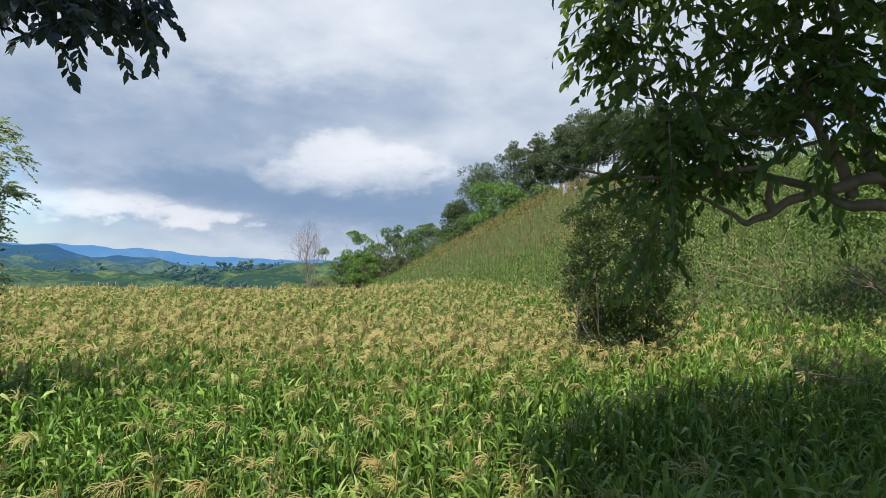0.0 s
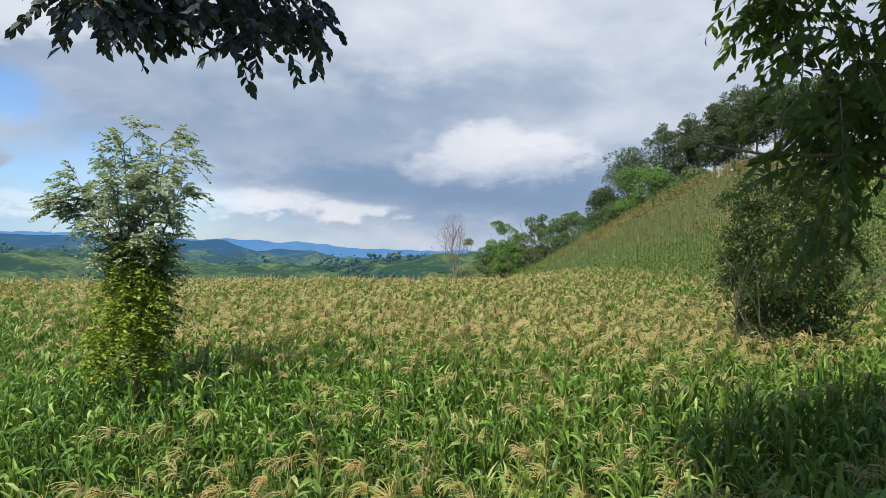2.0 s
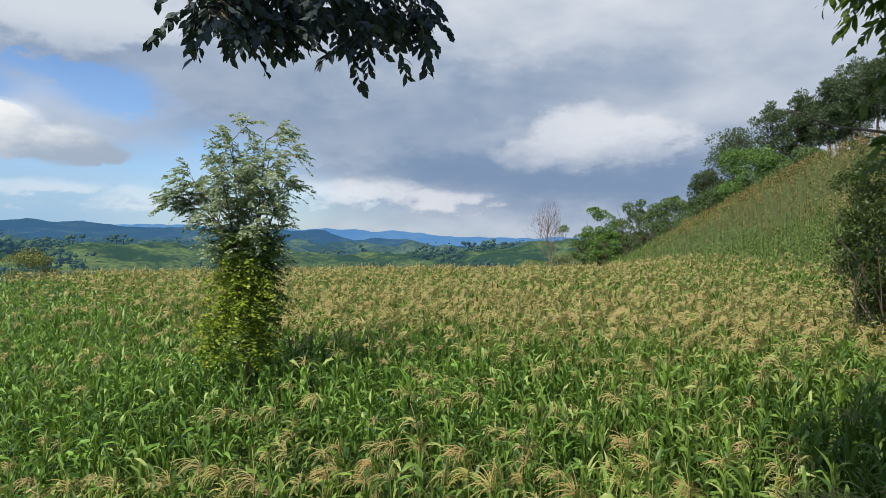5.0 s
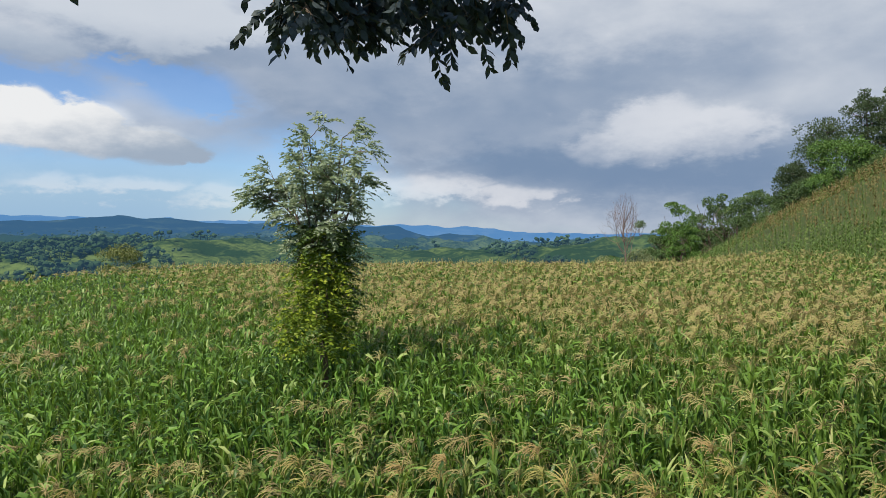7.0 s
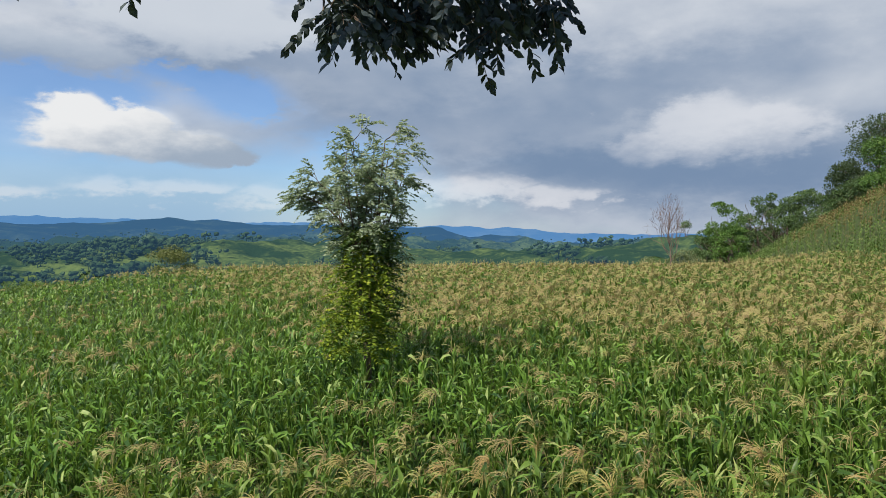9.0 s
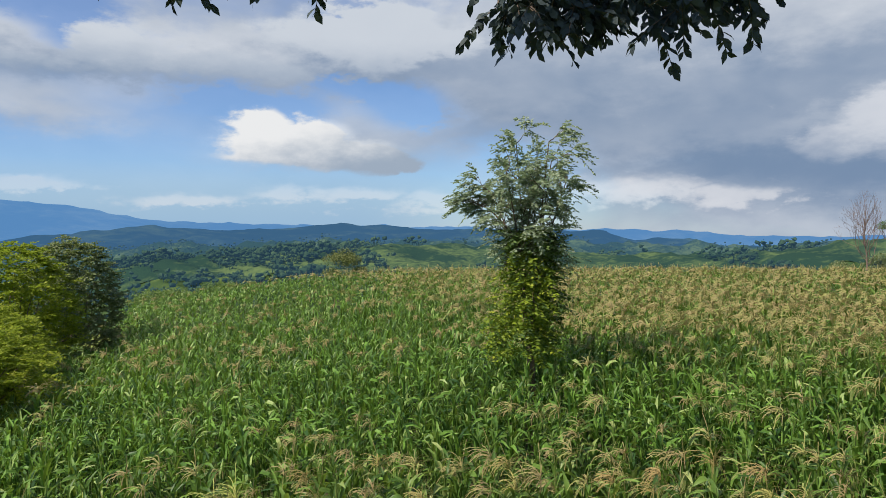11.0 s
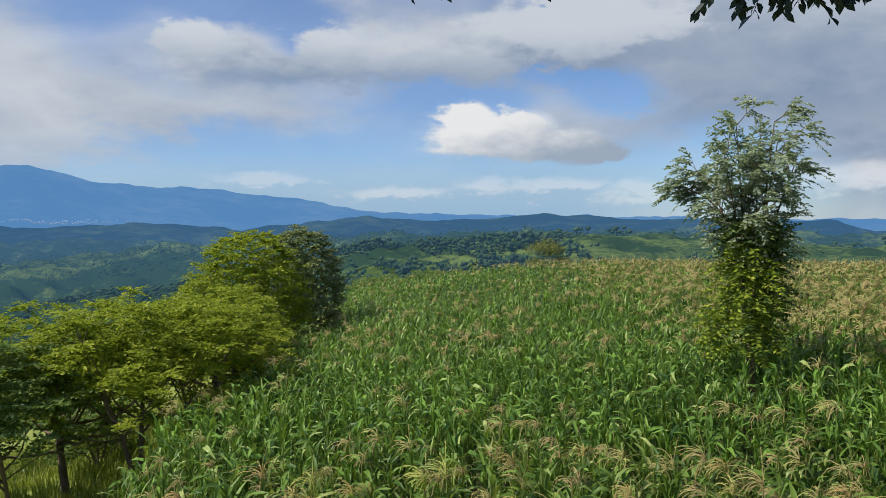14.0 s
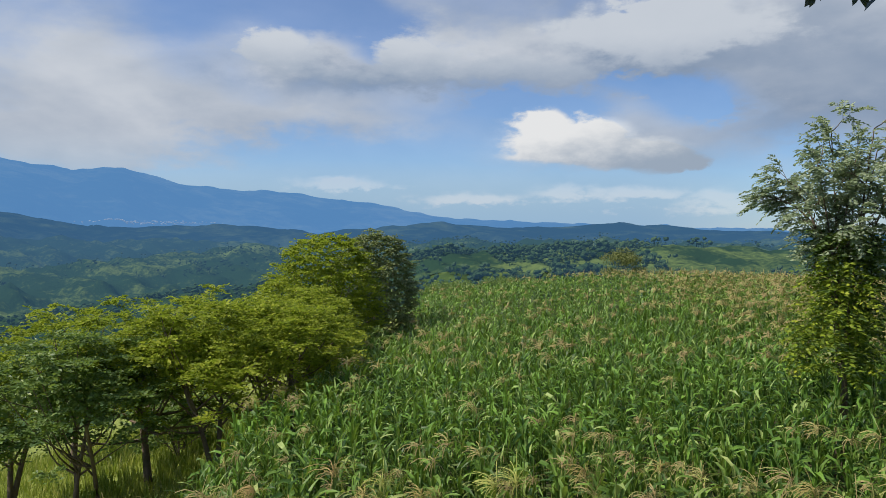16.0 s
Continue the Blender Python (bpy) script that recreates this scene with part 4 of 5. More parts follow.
def tufted_tree(seed, height, wide, stems, clear, leaf_len, tufts=95, dome=1.0, size=0.30, ball=False):
    """A spreading tree whose leaves stand in many small rosettes of drooping fronds, with dark gaps between them. Base at the origin."""
    rng = np.random.default_rng(seed)
    wood, crown = Soup(), Soup()
    low, deep = height * clear, height * (1 - clear)
    heads = []
    for k in range(tufts):
        out = math.sqrt((k + 0.5) / tufts) * rng.uniform(0.85, 1.08)
        a = k * 2.4 + rng.uniform(-0.3, 0.3)
        lift = max(0.0, 1.0 - min(out, 1.0) ** 2) ** 0.5 * dome + (1 - dome) * 0.55
        lumps = 0.75 + 0.30 * math.sin(a * 2.0 + seed) * math.sin(out * 5 + seed * 1.7)
        z = low + deep * (0.22 + 0.74 * lift * min(1.0, lumps + 0.1)) - rng.exponential(0.10) * deep
        if rng.uniform() < 0.22:
            z = low + deep * rng.uniform(0.05, 0.5)
        if ball:
            up = 1 - 1.75 * (k + 0.5) / tufts
            ring, z = math.sqrt(1 - up * up) * rng.uniform(0.8, 1.05), low + deep * (0.5 + 0.48 * up * rng.uniform(0.9, 1.02))
            heads.append(np.array([ring * wide * 0.5 * math.cos(a), ring * wide * 0.5 * math.sin(a), min(z, height - 0.04)]))
            continue
        heads.append(np.array([out * wide * 0.5 * math.cos(a), out * wide * 0.5 * math.sin(a), min(max(z, low), height - 0.04)]))
    heads = np.array(heads)
    # stems fork into limbs that carry the rosettes
    for k in range(stems):
        foot = np.array([0.14 * k * rng.normal(), 0.14 * k * rng.normal(), 0])
        lean = rng.normal(size=2) * (0.12 if stems == 1 else 0.22) * height * 0.5
        knee = foot + np.array([lean[0] * 0.4, lean[1] * 0.4, low * 0.75])
        top = foot + np.array([lean[0], lean[1], low + deep * 0.30])
        line = smooth_line([foot, knee, top], 5)
        girth = 0.020 * height / math.sqrt(stems)
        tube(wood, line, np.linspace(girth, girth * 0.55, len(line)), 7)
        for j in rng.choice(len(heads), max(6, 16 // stems), replace=False):
            start = line[rng.integers(len(line) // 2, len(line))]
            bow = (start + heads[j]) / 2 + np.array([0, 0, -0.05 * height]) + rng.normal(size=3) * 0.08
            limb = smooth_line([start, bow, heads[j] - np.array([0, 0, 0.04])], 4)
            tube(wood, limb, np.linspace(girth * 0.45, 0.006, len(limb)), 5)
    fronds, per = 10, 11
    u = np.linspace(0.12, 1, per)[:, None]
    for h in heads:
        r = size * rng.uniform(0.7, 1.35)
        out = np.array([h[0], h[1], 0.0]) / wide
        for k in range(fronds):
            a = k * 6.283 / fronds + rng.uniform(-0.3, 0.3)
            d = np.array([math.cos(a), math.sin(a), rng.uniform(0.1, 1.0)]) + out * 0.5
            mid = h + d * u * r * rng.uniform(0.7, 1.2) + np.array([0, 0, -0.60 * r]) * u**2
            side = np.cross(d, [0, 0, 1.0]) * np.where(np.arange(per) % 2, 1, -1)[:, None]
            leaves(crown, rng, mid, side + d * 0.6 + np.array([0, 0, -0.25]) + rng.normal(size=(per, 3)) * 0.25, leaf_len, leaf_len * 0.56, 0)
    inner = [(math.cos(k * 2.4) * wide * 0.24 * (k % 3) / 2, math.sin(k * 2.4) * wide * 0.24 * (k % 3) / 2, low + deep * (0.30 + 0.06 * (k % 4)), wide * 0.15, wide * 0.15, deep * 0.16) for k in range(7)]
    if ball:
        inner = [(0, 0, low + deep * f, wide * 0.36, wide * 0.36, deep * 0.24) for f in (0.3, 0.5, 0.68)]
    billow(crown, rng, inner, leaf_len * 1.4, 0.55, 0, 0.3)
    return wood, crown


def hilltop_tree(seed, height, wide, leaf_len=0.25, per=180, low=0.08):
    """A thick, lumpy tree, leafy to the ground. Base at the origin."""
    rng = np.random.default_rng(seed)
    wood, crown, tips = Soup(), Soup(), []
    for k in range(2):
        grow(rng, wood, tips, (0.3 * k, 0, 0), (*rng.normal(size=2) * 0.25, 1), height * 0.35, 0.02 * height, 3, 0.6, 0.15, 0.25, (2, 3), 6)
    body = []
    for k in range(34):
        f = rng.uniform(low, 0.86)
        a, out = rng.uniform(0, 6.28), wide * 0.42 * math.sqrt(rng.uniform(0.15, 1)) * math.sqrt(max(0.1, 1 - (f - 0.42) ** 2 * 2.6))
        size = wide * rng.uniform(0.11, 0.18)
        body.append((out * math.cos(a), out * math.sin(a), height * f, size, size, size * 0.7))
    for k in range(3):
        size = wide * rng.uniform(0.10, 0.15)
        body.append((rng.normal() * wide * 0.12, rng.normal() * wide * 0.12, height * rng.uniform(0.88, 1.0) - size * 0.7, size, size, size * 0.7))
    for x, y, z, a, b, c in body:
        d = unit(rng.normal(size=(per, 3)))
        d[:, 2] = np.where(rng.uniform(size=per) < 0.5, np.abs(d[:, 2]), d[:, 2])
        pos = np.array([x, y, z]) + d * np.array([a, b, c]) * rng.uniform(0.55, 1.0, (per, 1)) ** 0.6 * rng.uniform(0.9, 1.22, (per, 1))
        leaves(crown, rng, pos, d * 0.6 + rng.normal(size=(per, 3)) * 0.6 + np.array([0, 0, -0.2]), leaf_len, leaf_len * 0.6, 0, face=d)
    return wood, crown


def pine(seed, height, wide, clear=0.5, pads=26):
    """A pine: bare lower trunk, upswept branches that end in rounded pads of needles."""
    rng = np.random.default_rng(seed)
    wood, crown = Soup(), Soup()
    lean = rng.normal(size=2) * 0.03 * height
    line = smooth_line([(0, 0, 0), (lean[0] * 0.3, lean[1] * 0.3, height * 0.5), (lean[0], lean[1], height * 0.93)], 8)
    tube(wood, line, np.linspace(0.014 * height, 0.003 * height, len(line)), 6)
    tufts = [(line[-1] + np.array([0, 0, -0.02 * height]), 0.8), (line[-1] + np.array([0.1, 0.1, -0.06 * height]), 1.0)]
    for k in range(pads):
        g = (k + rng.uniform(0.2, 0.8)) / pads
        f = clear + (0.96 - clear) * g
        a, c = k * 2.4 + rng.uniform(-0.5, 0.5), line[int(f * 0.96 * (len(line) - 1))]
        far = wide * 0.5 * math.sqrt(max(0.03, 1 - ((g - 0.42) / 0.64) ** 2)) * rng.uniform(0.45, 1.12)
        end = c + np.array([math.cos(a) * far, math.sin(a) * far, far * rng.uniform(0.15, 0.55)])
        end[2] = min(end[2], height * 0.97)
        tube(wood, [c, (c + end) / 2 + np.array([0, 0, -0.06 * far]), end], [0.005 * height, 0.0035 * height, 0.001 * height], 4)
        tufts += [(end, 1.0), (c + (end - c) * 0.6 + rng.normal(size=3) * 0.15, 0.7)]
    for at, share in tufts:
        size = wide * rng.uniform(0.13, 0.21) * share**0.5
        n = int(185 * share)
        d = unit(rng.normal(size=(n, 3)))
        pos = at + d * size * np.array([1, 1, 0.66]) * rng.uniform(0.2, 1.1, (n, 1)) ** 0.6
        leaves(crown, rng, pos, d + rng.normal(size=(n, 3)) * 0.4 + np.array([0, 0, 0.35]), 0.26, 0.11, 0, face=d)
    return wood, crown


field_tree()
bush_in_shade()

# trees below the field's edge: degrees, metres, top height, width, kind, stems
EDGE_TREES = [
    (48.2, 29.0, 4.30, 4.4, YELLOW_LEAF, 1, "rounded sunlit tree with yellow-green leaves"),
    (44.4, 33.0, 4.35, 3.9, GREY_LEAF, 2, "grey-green tree with thin twiggy crown"),
    (52.4, 24.0, 1.8, 3.8, YELLOW_LEAF, 2, "low spreading tree with yellow-green leaves"),
    (56.8, 16.2, 2.5, 4.0, YELLOW_LEAF, 2, "forked tree with a flat yellow-green crown"),
    (61.4, 17.2, 2.45, 4.0, YELLOW_LEAF, 1, "spreading tree with yellow-green leaves"),
    (66.2, 15.5, 2.0, 3.0, TREE_LEAF, 3, "dark many-stemmed tree with broad leaves"),
    (70.5, 19.5, 2.0, 4.0, YELLOW_LEAF, 2, "spreading tree with yellow-green leaves"),
    (76.5, 17.0, 1.6, 4.2, TREE_LEAF, 2, "dark spreading tree with broad leaves"),
    (47.4, 23.5, 0.7, 2.8, TREE_LEAF, 2, "shaded bushy tree beside the maize"),
    (50.8, 20.5, 2.1, 3.6, YELLOW_LEAF, 2, "yellow-green tree at the edge of the maize"),
    (46.2, 21.8, 0.7, 2.8, YELLOW_LEAF, 3, "low yellow-green tree beside the maize"),
    (52.4, 17.2, 2.2, 3.6, YELLOW_LEAF, 2, "forked tree with a flat yellow-green crown"),
    (49.6, 25.0, 1.8, 3.4, YELLOW_LEAF, 2, "yellow-green tree beside the maize"),
    (50.6, 23.0, 2.3, 3.4, YELLOW_LEAF, 2, "yellow-green tree in the row"),
    (44.4, 27.0, 0.9, 2.4, TREE_LEAF, 3, "shaded bushy tree beside the maize"),
    (59.3, 21.5, 0.6, 2.8, TREE_LEAF, 3, "shaded undergrowth between the trees"),
    (66.5, 26.0, 1.5, 4.6, YELLOW_LEAF, 1, "tall yellow-green tree in the row"),
    (58.0, 25.5, 1.8, 4.6, YELLOW_LEAF, 1, "tall yellow-green tree in the row"),
]
for k, (az, dist, top, wide, leaf, stems, label) in enumerate(EDGE_TREES):
    at = at_land(az, dist)
    tall = top - at.z
    if dist > 28:
        wood, crown = tufted_tree(40 + k, tall, wide, stems, 0.05, 0.13, 230, 1.0, 0.34, True)
    elif top < 1.0:
        wood, crown = tufted_tree(40 + k, tall, wide, stems, 0.12, 0.12, 55, 0.7)
    else:
        wood, crown = tufted_tree(40 + k, tall + 0.75, wide * 1.10, stems, 0.34, 0.098, 120 if dist < 24 else 80, 0.85, 0.29)
    tree_thing("tree", at, wood, crown, BARK, leaf, label, "tree", "trees below the field")

# treeline on the hill: degrees, metres, top in degrees up, width, leaf
TREELINE = [(-16.6, 104, -1.0, 4.0, 0), (-17.5, 100, 0.0, 4.0, 0), (-18.5, 98, 1.8, 4.2, 1), (-19.6, 104, 1.1, 4.5, 0), (-20.6, 101, 2.0, 4.5, 0), (-21.6, 103, 2.1, 4.8, 0), (-22.7, 100, 1.8, 4.8, 0), (-23.6, 98, 2.3, 4.6, 0),
            (-24.6, 96, 2.4, 5.2, 0), (-25.8, 92, 2.2, 5.0, 0), (-26.8, 90, 3.0, 5.0, 0), (-28.2, 87, 3.6, 5.0, 0), (-29.6, 83, 6.0, 6.6, 1), (-31.2, 82, 4.6, 4.0, 0), (-33.5, 80, 5.6, 4.0, 0), (-18.9, 95, 0.0, 3.6, 1)]
for k, (az, dist, el, wide, bright) in enumerate(TREELINE):
    at = at_land(az, dist)
    top = EYE_Z + dist * math.tan(radians(el))
    wood, crown = hilltop_tree(70 + k, max(2.6, top - at.z), wide * 1.15)
    tree_thing("tree", at, wood, crown, BARK, FRESH_LEAF if bright else HILLTOP_LEAF, "bright green leafy tree in the hilltop treeline" if bright else "broad green tree along the hilltop field edge", "tree", "hilltop treeline")
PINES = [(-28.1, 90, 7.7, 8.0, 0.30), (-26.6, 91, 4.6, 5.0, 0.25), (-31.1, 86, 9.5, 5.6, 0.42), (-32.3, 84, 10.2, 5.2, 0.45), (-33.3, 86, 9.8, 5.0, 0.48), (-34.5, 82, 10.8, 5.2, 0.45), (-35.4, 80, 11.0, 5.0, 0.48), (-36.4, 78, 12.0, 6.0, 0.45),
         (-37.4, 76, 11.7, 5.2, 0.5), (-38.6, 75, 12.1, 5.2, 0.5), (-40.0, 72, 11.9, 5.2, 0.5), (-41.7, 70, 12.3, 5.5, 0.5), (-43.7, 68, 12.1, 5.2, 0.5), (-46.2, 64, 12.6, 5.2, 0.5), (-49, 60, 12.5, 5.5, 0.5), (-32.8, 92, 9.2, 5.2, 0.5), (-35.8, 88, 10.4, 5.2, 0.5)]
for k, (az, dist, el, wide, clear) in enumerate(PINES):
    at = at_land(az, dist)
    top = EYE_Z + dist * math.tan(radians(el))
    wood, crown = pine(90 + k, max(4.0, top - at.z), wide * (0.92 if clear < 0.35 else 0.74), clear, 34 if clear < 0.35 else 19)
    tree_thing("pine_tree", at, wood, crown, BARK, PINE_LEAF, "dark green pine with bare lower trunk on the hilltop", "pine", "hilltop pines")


def bare_tree():
    """A leafless tree: one stem, upswept branches and a haze of fine twigs."""
    rng = np.random.default_rng(14)
    at = at_land(-14.4, 58)
    H = EYE_Z + 58 * math.tan(radians(1.25)) - at.z
    wood, tips = Soup(), []
    stem = smooth_line([(0, 0, 0), (0.1, 0, H * 0.4), (-0.05, 0.1, H * 0.7), (0.05, 0, H * 0.97)], 8)
    tube(wood, stem, np.linspace(0.07, 0.012, len(stem)), 6)
    for k in range(26):
        f = 0.32 + 0.6 * k / 25
        p, a = stem[int(f * (len(stem) - 1))], k * 2.4
        grow(rng, wood, tips, p, (math.cos(a) * 0.75, math.sin(a) * 0.75, 1.0), H * 0.20 * (1.25 - 0.75 * f), 0.030 * (1.3 - f), 3, 0.35, 0.22, 0.2, (2, 3), 4, 0.62)
    return tree_thing("bare_tree", at, wood, None, PALE_BARK, None, "leafless grey tree at the far edge of the maize")


bare_tree()
for az, dist, top, wide, leaf, label in [(24.4, 60, 3.0, 3.8, TAN_LEAF, "twiggy yellow-brown bush beyond the crest"), (-15.6, 62, 2.2, 3.5, GREY_LEAF, "grey-green bush beside the leafless tree"), (-12.8, 60, 1.6, 2.5, GREY_LEAF, "grey-green bush beside the leafless tree"),
                                         (-58.5, 27, 9.2, 6.0, TREE_LEAF, "sunlit leafy tree on the hillside behind the boughs"), (-15.6, 300, 5.2, 5.5, HILLTOP_LEAF, "lone round tree on a far ridge"),
                                         (38.0, 60, -1.5, 6, TREE_LEAF, "green tree on the slope beyond the field"), (33.5, 66, 0.0, 6, TREE_LEAF, "green tree on the slope beyond the field")]:
    at = at_land(az, dist)
    wood, crown = broad_tree(int(500 + az), max(2.2, top - at.z), wide, 0.45 if dist > 200 else 0.16, 0.7, 3, 0.35 if dist > 200 else 0.2, 12)
    tree_thing("tree", at, wood, crown, BARK, leaf, label)


# ---- the tree over the bank ----
def twig_spray(wood, crown, rng, start, way, length, leaf_len, pairs=7, slot=0, sag=0.5, thick=1.0):
    """A twig with leaves in pairs, hanging towards its end."""
    way = unit(np.array(way, float))
    u = np.linspace(0, 1, 6)[:, None]
    pts = np.array(start) + way * length * u + np.array([0, 0, -sag * length]) * u**2
    tube(wood, pts, np.linspace(0.006, 0.002, 6) * thick, 3)
    n = pairs * 2
    v = np.linspace(0.2, 1.0, n)
    pos = np.stack([np.interp(v, u[:, 0], pts[:, i]) for i in range(3)], -1)
    side = unit(np.cross(way, [0, 0, 1.0])) * np.where(np.arange(n) % 2, 1, -1)[:, None]
    leaves(crown, rng, pos, side * 0.7 + way * 0.6 + np.array([0, 0, -0.75]) + rng.normal(size=(n, 3)) * 0.3, leaf_len, leaf_len * (0.46 if slot else 0.38), slot, True)


def bank_tree():
    rng = np.random.default_rng(31)
    wood, crown = Soup(), Soup()
    base = polar(-68, 5.4)
    base.z = float(land(base.x, base.y)) - 0.1
    tree = tagged(new("tree"), "large dark-leaved tree spreading its boughs over the bank", "tree")
    tree.location = base
    b = np.array(base)

    def bough(rows, r0, r1, sides=8):
        line = smooth_line([np.array(polar(a, d, EYE_Z + d * math.tan(radians(e)))) - b for a, d, e in rows], 6)
        line += np.sin(np.arange(len(line)))[:, None] * rng.normal(size=3) * 0.012
        limb = Soup()
        tube(limb, line, np.linspace(r0, r1, len(line)), sides)
        part("bough", limb.mesh("bough", [BOUGH_BARK], True), tree, "brown-grey bough")
        return line

    trunk = smooth_line([(0, 0, 0), (0.05, 0.0, 1.2), (-0.05, 0.05, 2.4), (0.1, 0.0, 3.6), (0.0, 0.1, 5.2)], 6)
    tube(wood, trunk, np.linspace(0.24, 0.12, len(trunk)), 10)
    low = bough([(-68, 5.4, 7.5), (-60, 5.3, 6.6), (-57.1, 5.2, 6.0), (-54.5, 5.15, 5.3), (-52.5, 5.1, 4.8), (-50.4, 5.1, 3.5), (-48.9, 5.05, 2.9), (-47.7, 5.0, 3.7), (-45, 5.0, 4.9), (-42.2, 4.9, 4.5)], 0.050, 0.006)
    mid = bough([(-68, 5.4, 5.0), (-60, 5.3, 4.0), (-57.1, 5.3, 4.1), (-55.3, 5.3, 4.1), (-53.3, 5.3, 5.3), (-50.3, 5.3, 6.1), (-48.6, 5.3, 6.2), (-45.9, 5.35, 5.6), (-43.4, 5.4, 5.8), (-40, 5.4, 5.4)], 0.046, 0.008)
    up_a = bough([(-55.6, 5.3, 4.6), (-55.1, 5.25, 6.4), (-53.8, 5.2, 8.7), (-52.8, 5.15, 11.0), (-52, 5.1, 15), (-51, 5.0, 22)], 0.042, 0.020)
    up_b = bough([(-59, 5.5, 4.5), (-57.1, 5.5, 6.1), (-56.0, 5.4, 9.2), (-54.8, 5.4, 12.4), (-54.3, 5.3, 16), (-54, 5.2, 24)], 0.052, 0.030)
    thin = bough([(-50, 4.9, 6.9), (-46, 4.8, 6.3), (-41.4, 4.8, 6.3), (-38.2, 4.8, 6.6), (-35.1, 4.8, 7.3), (-32.3, 4.8, 8.6)], 0.017, 0.004, 5)
    hook = bough([(-52, 5.2, 9), (-45.8, 5.0, 9.8), (-42.8, 4.9, 9.6), (-40.4, 4.9, 7.2), (-39.1, 4.9, 4.3)], 0.015, 0.005, 5)
    stub = bough([(-50.6, 5.1, 3.7), (-50.4, 5.05, 5.0), (-50.6, 5.0, 6.2)], 0.028, 0.02, 6)
    bough([(-47.3, 5.3, 5.9), (-46.6, 5.25, 7.2), (-45.7, 5.2, 8.7), (-45.2, 5.2, 11)], 0.026, 0.012, 6)
    bough([(-48.6, 5.3, 6.2), (-50.9, 5.2, 7.2), (-52.8, 5.2, 8.3), (-54.6, 5.3, 9.6)], 0.022, 0.012, 6)
    bough([(-47.2, 5.1, 6.0), (-45.0, 5.05, 5.2), (-42.1, 5.0, 4.8), (-39.2, 5.0, 4.8), (-37.4, 5.0, 5.2)], 0.016, 0.004, 5)
    bough([(-44, 5.2, 5.6), (-43.2, 5.1, 7.6), (-42.6, 5.0, 11), (-41.4, 5.0, 15), (-40.8, 5.0, 20)], 0.018, 0.006, 5)
    # the limb that crosses overhead, above the view
    over = bough([(-66, 5.3, 22), (-48, 4.2, 29), (-25, 2.7, 29), (-4, 1.85, 23), (9, 1.75, 22), (22, 1.75, 21), (34, 1.75, 21), (47, 1.75, 21)], 0.07, 0.009)
    # leafy sprays over the boughs in view
    for line, many, lift in ((up_a[12:], 40, 0.1), (up_b[12:], 40, 0.1), (thin[4:14], 14, 0.5), (hook[:16], 16, 0.3)):
        for _ in range(many):
            p = line[rng.integers(len(line) // 4, len(line))]
            twig_spray(wood, crown, rng, p + rng.normal(size=3) * 0.08, rng.normal(size=3) * np.array([1, 1, 0.5]) + np.array([0, 0, lift]), rng.uniform(0.3, 0.55), 0.105)
    # the mass of foliage left of the trunk
    for _ in range(330):
        az, el = rng.uniform(-60, -39.0), rng.uniform(8.0, 26)
        if (az > -42 and el < 10.5) or (az < -47 and el < 15 and rng.uniform() < 0.45):
            continue
        d = rng.uniform(4.3, 6.6)
        p = np.array(polar(az, d, EYE_Z + d * math.tan(radians(el)))) - b
        twig_spray(wood, crown, rng, p, rng.normal(size=3) * np.array([1, 1, 0.5]), rng.uniform(0.25, 0.5), 0.105)
    for _ in range(46):
        az, el = rng.uniform(-41, -37.5), rng.uniform(13.5, 24)
        p = np.array(polar(az, 5.0, EYE_Z + 5.0 * math.tan(radians(el)))) - b
        twig_spray(wood, crown, rng, p, rng.normal(size=3) * np.array([1, 1, 0.5]) + np.array([-0.4, 0.2, 0]), rng.uniform(0.2, 0.4), 0.105)
    for _ in range(55):
        az, el, d = rng.uniform(-47.5, -41.5), rng.uniform(5.5, 11), rng.uniform(4.6, 5.8)
        p = np.array(polar(az, d, EYE_Z + d * math.tan(radians(el)))) - b
        twig_spray(wood, crown, rng, p, rng.normal(size=3) * np.array([1, 1, 0.5]), rng.uniform(0.2, 0.4), 0.095)
    # leafy twigs that hang from the low bough
    for _ in range(18):
        az = rng.normal(-42.6, 1.2)
        el = 5.0 - abs(rng.normal(0, 4.0))
        p = np.array(polar(az, rng.uniform(4.7, 5.3), EYE_Z + 5.0 * math.tan(radians(el)))) - b
        twig_spray(wood, crown, rng, p, rng.normal(size=3) * np.array([0.6, 0.6, 0.3]) + np.array([0, 0, -0.8]), rng.uniform(0.2, 0.4), 0.085, 7)
    # hanging clusters in front of the sky: degrees, lowest degrees up, half width, sprays
    for az, low_el, half, many in ((11.4, 12.2, 0.6, 12), (10.4, 12.6, 0.7, 13), (9.2, 12.6, 0.8, 14), (7.8, 13.2, 0.8, 14), (6.6, 12.2, 0.7, 12), (4.8, 13.4, 0.8, 11), (2.4, 13.2, 0.9, 13), (0.6, 12.0, 0.8, 11), (-0.8, 11.5, 0.6, 10), (-2.4, 12.3, 0.7, 9), (-3.9, 12.0, 0.5, 8), (-4.9, 12.4, 0.4, 7),
                                   (42.3, 15.9, 0.8, 14), (36.8, 15.9, 0.9, 14), (30.0, 16.3, 1.2, 15), (25.3, 16.4, 1.1, 13)):
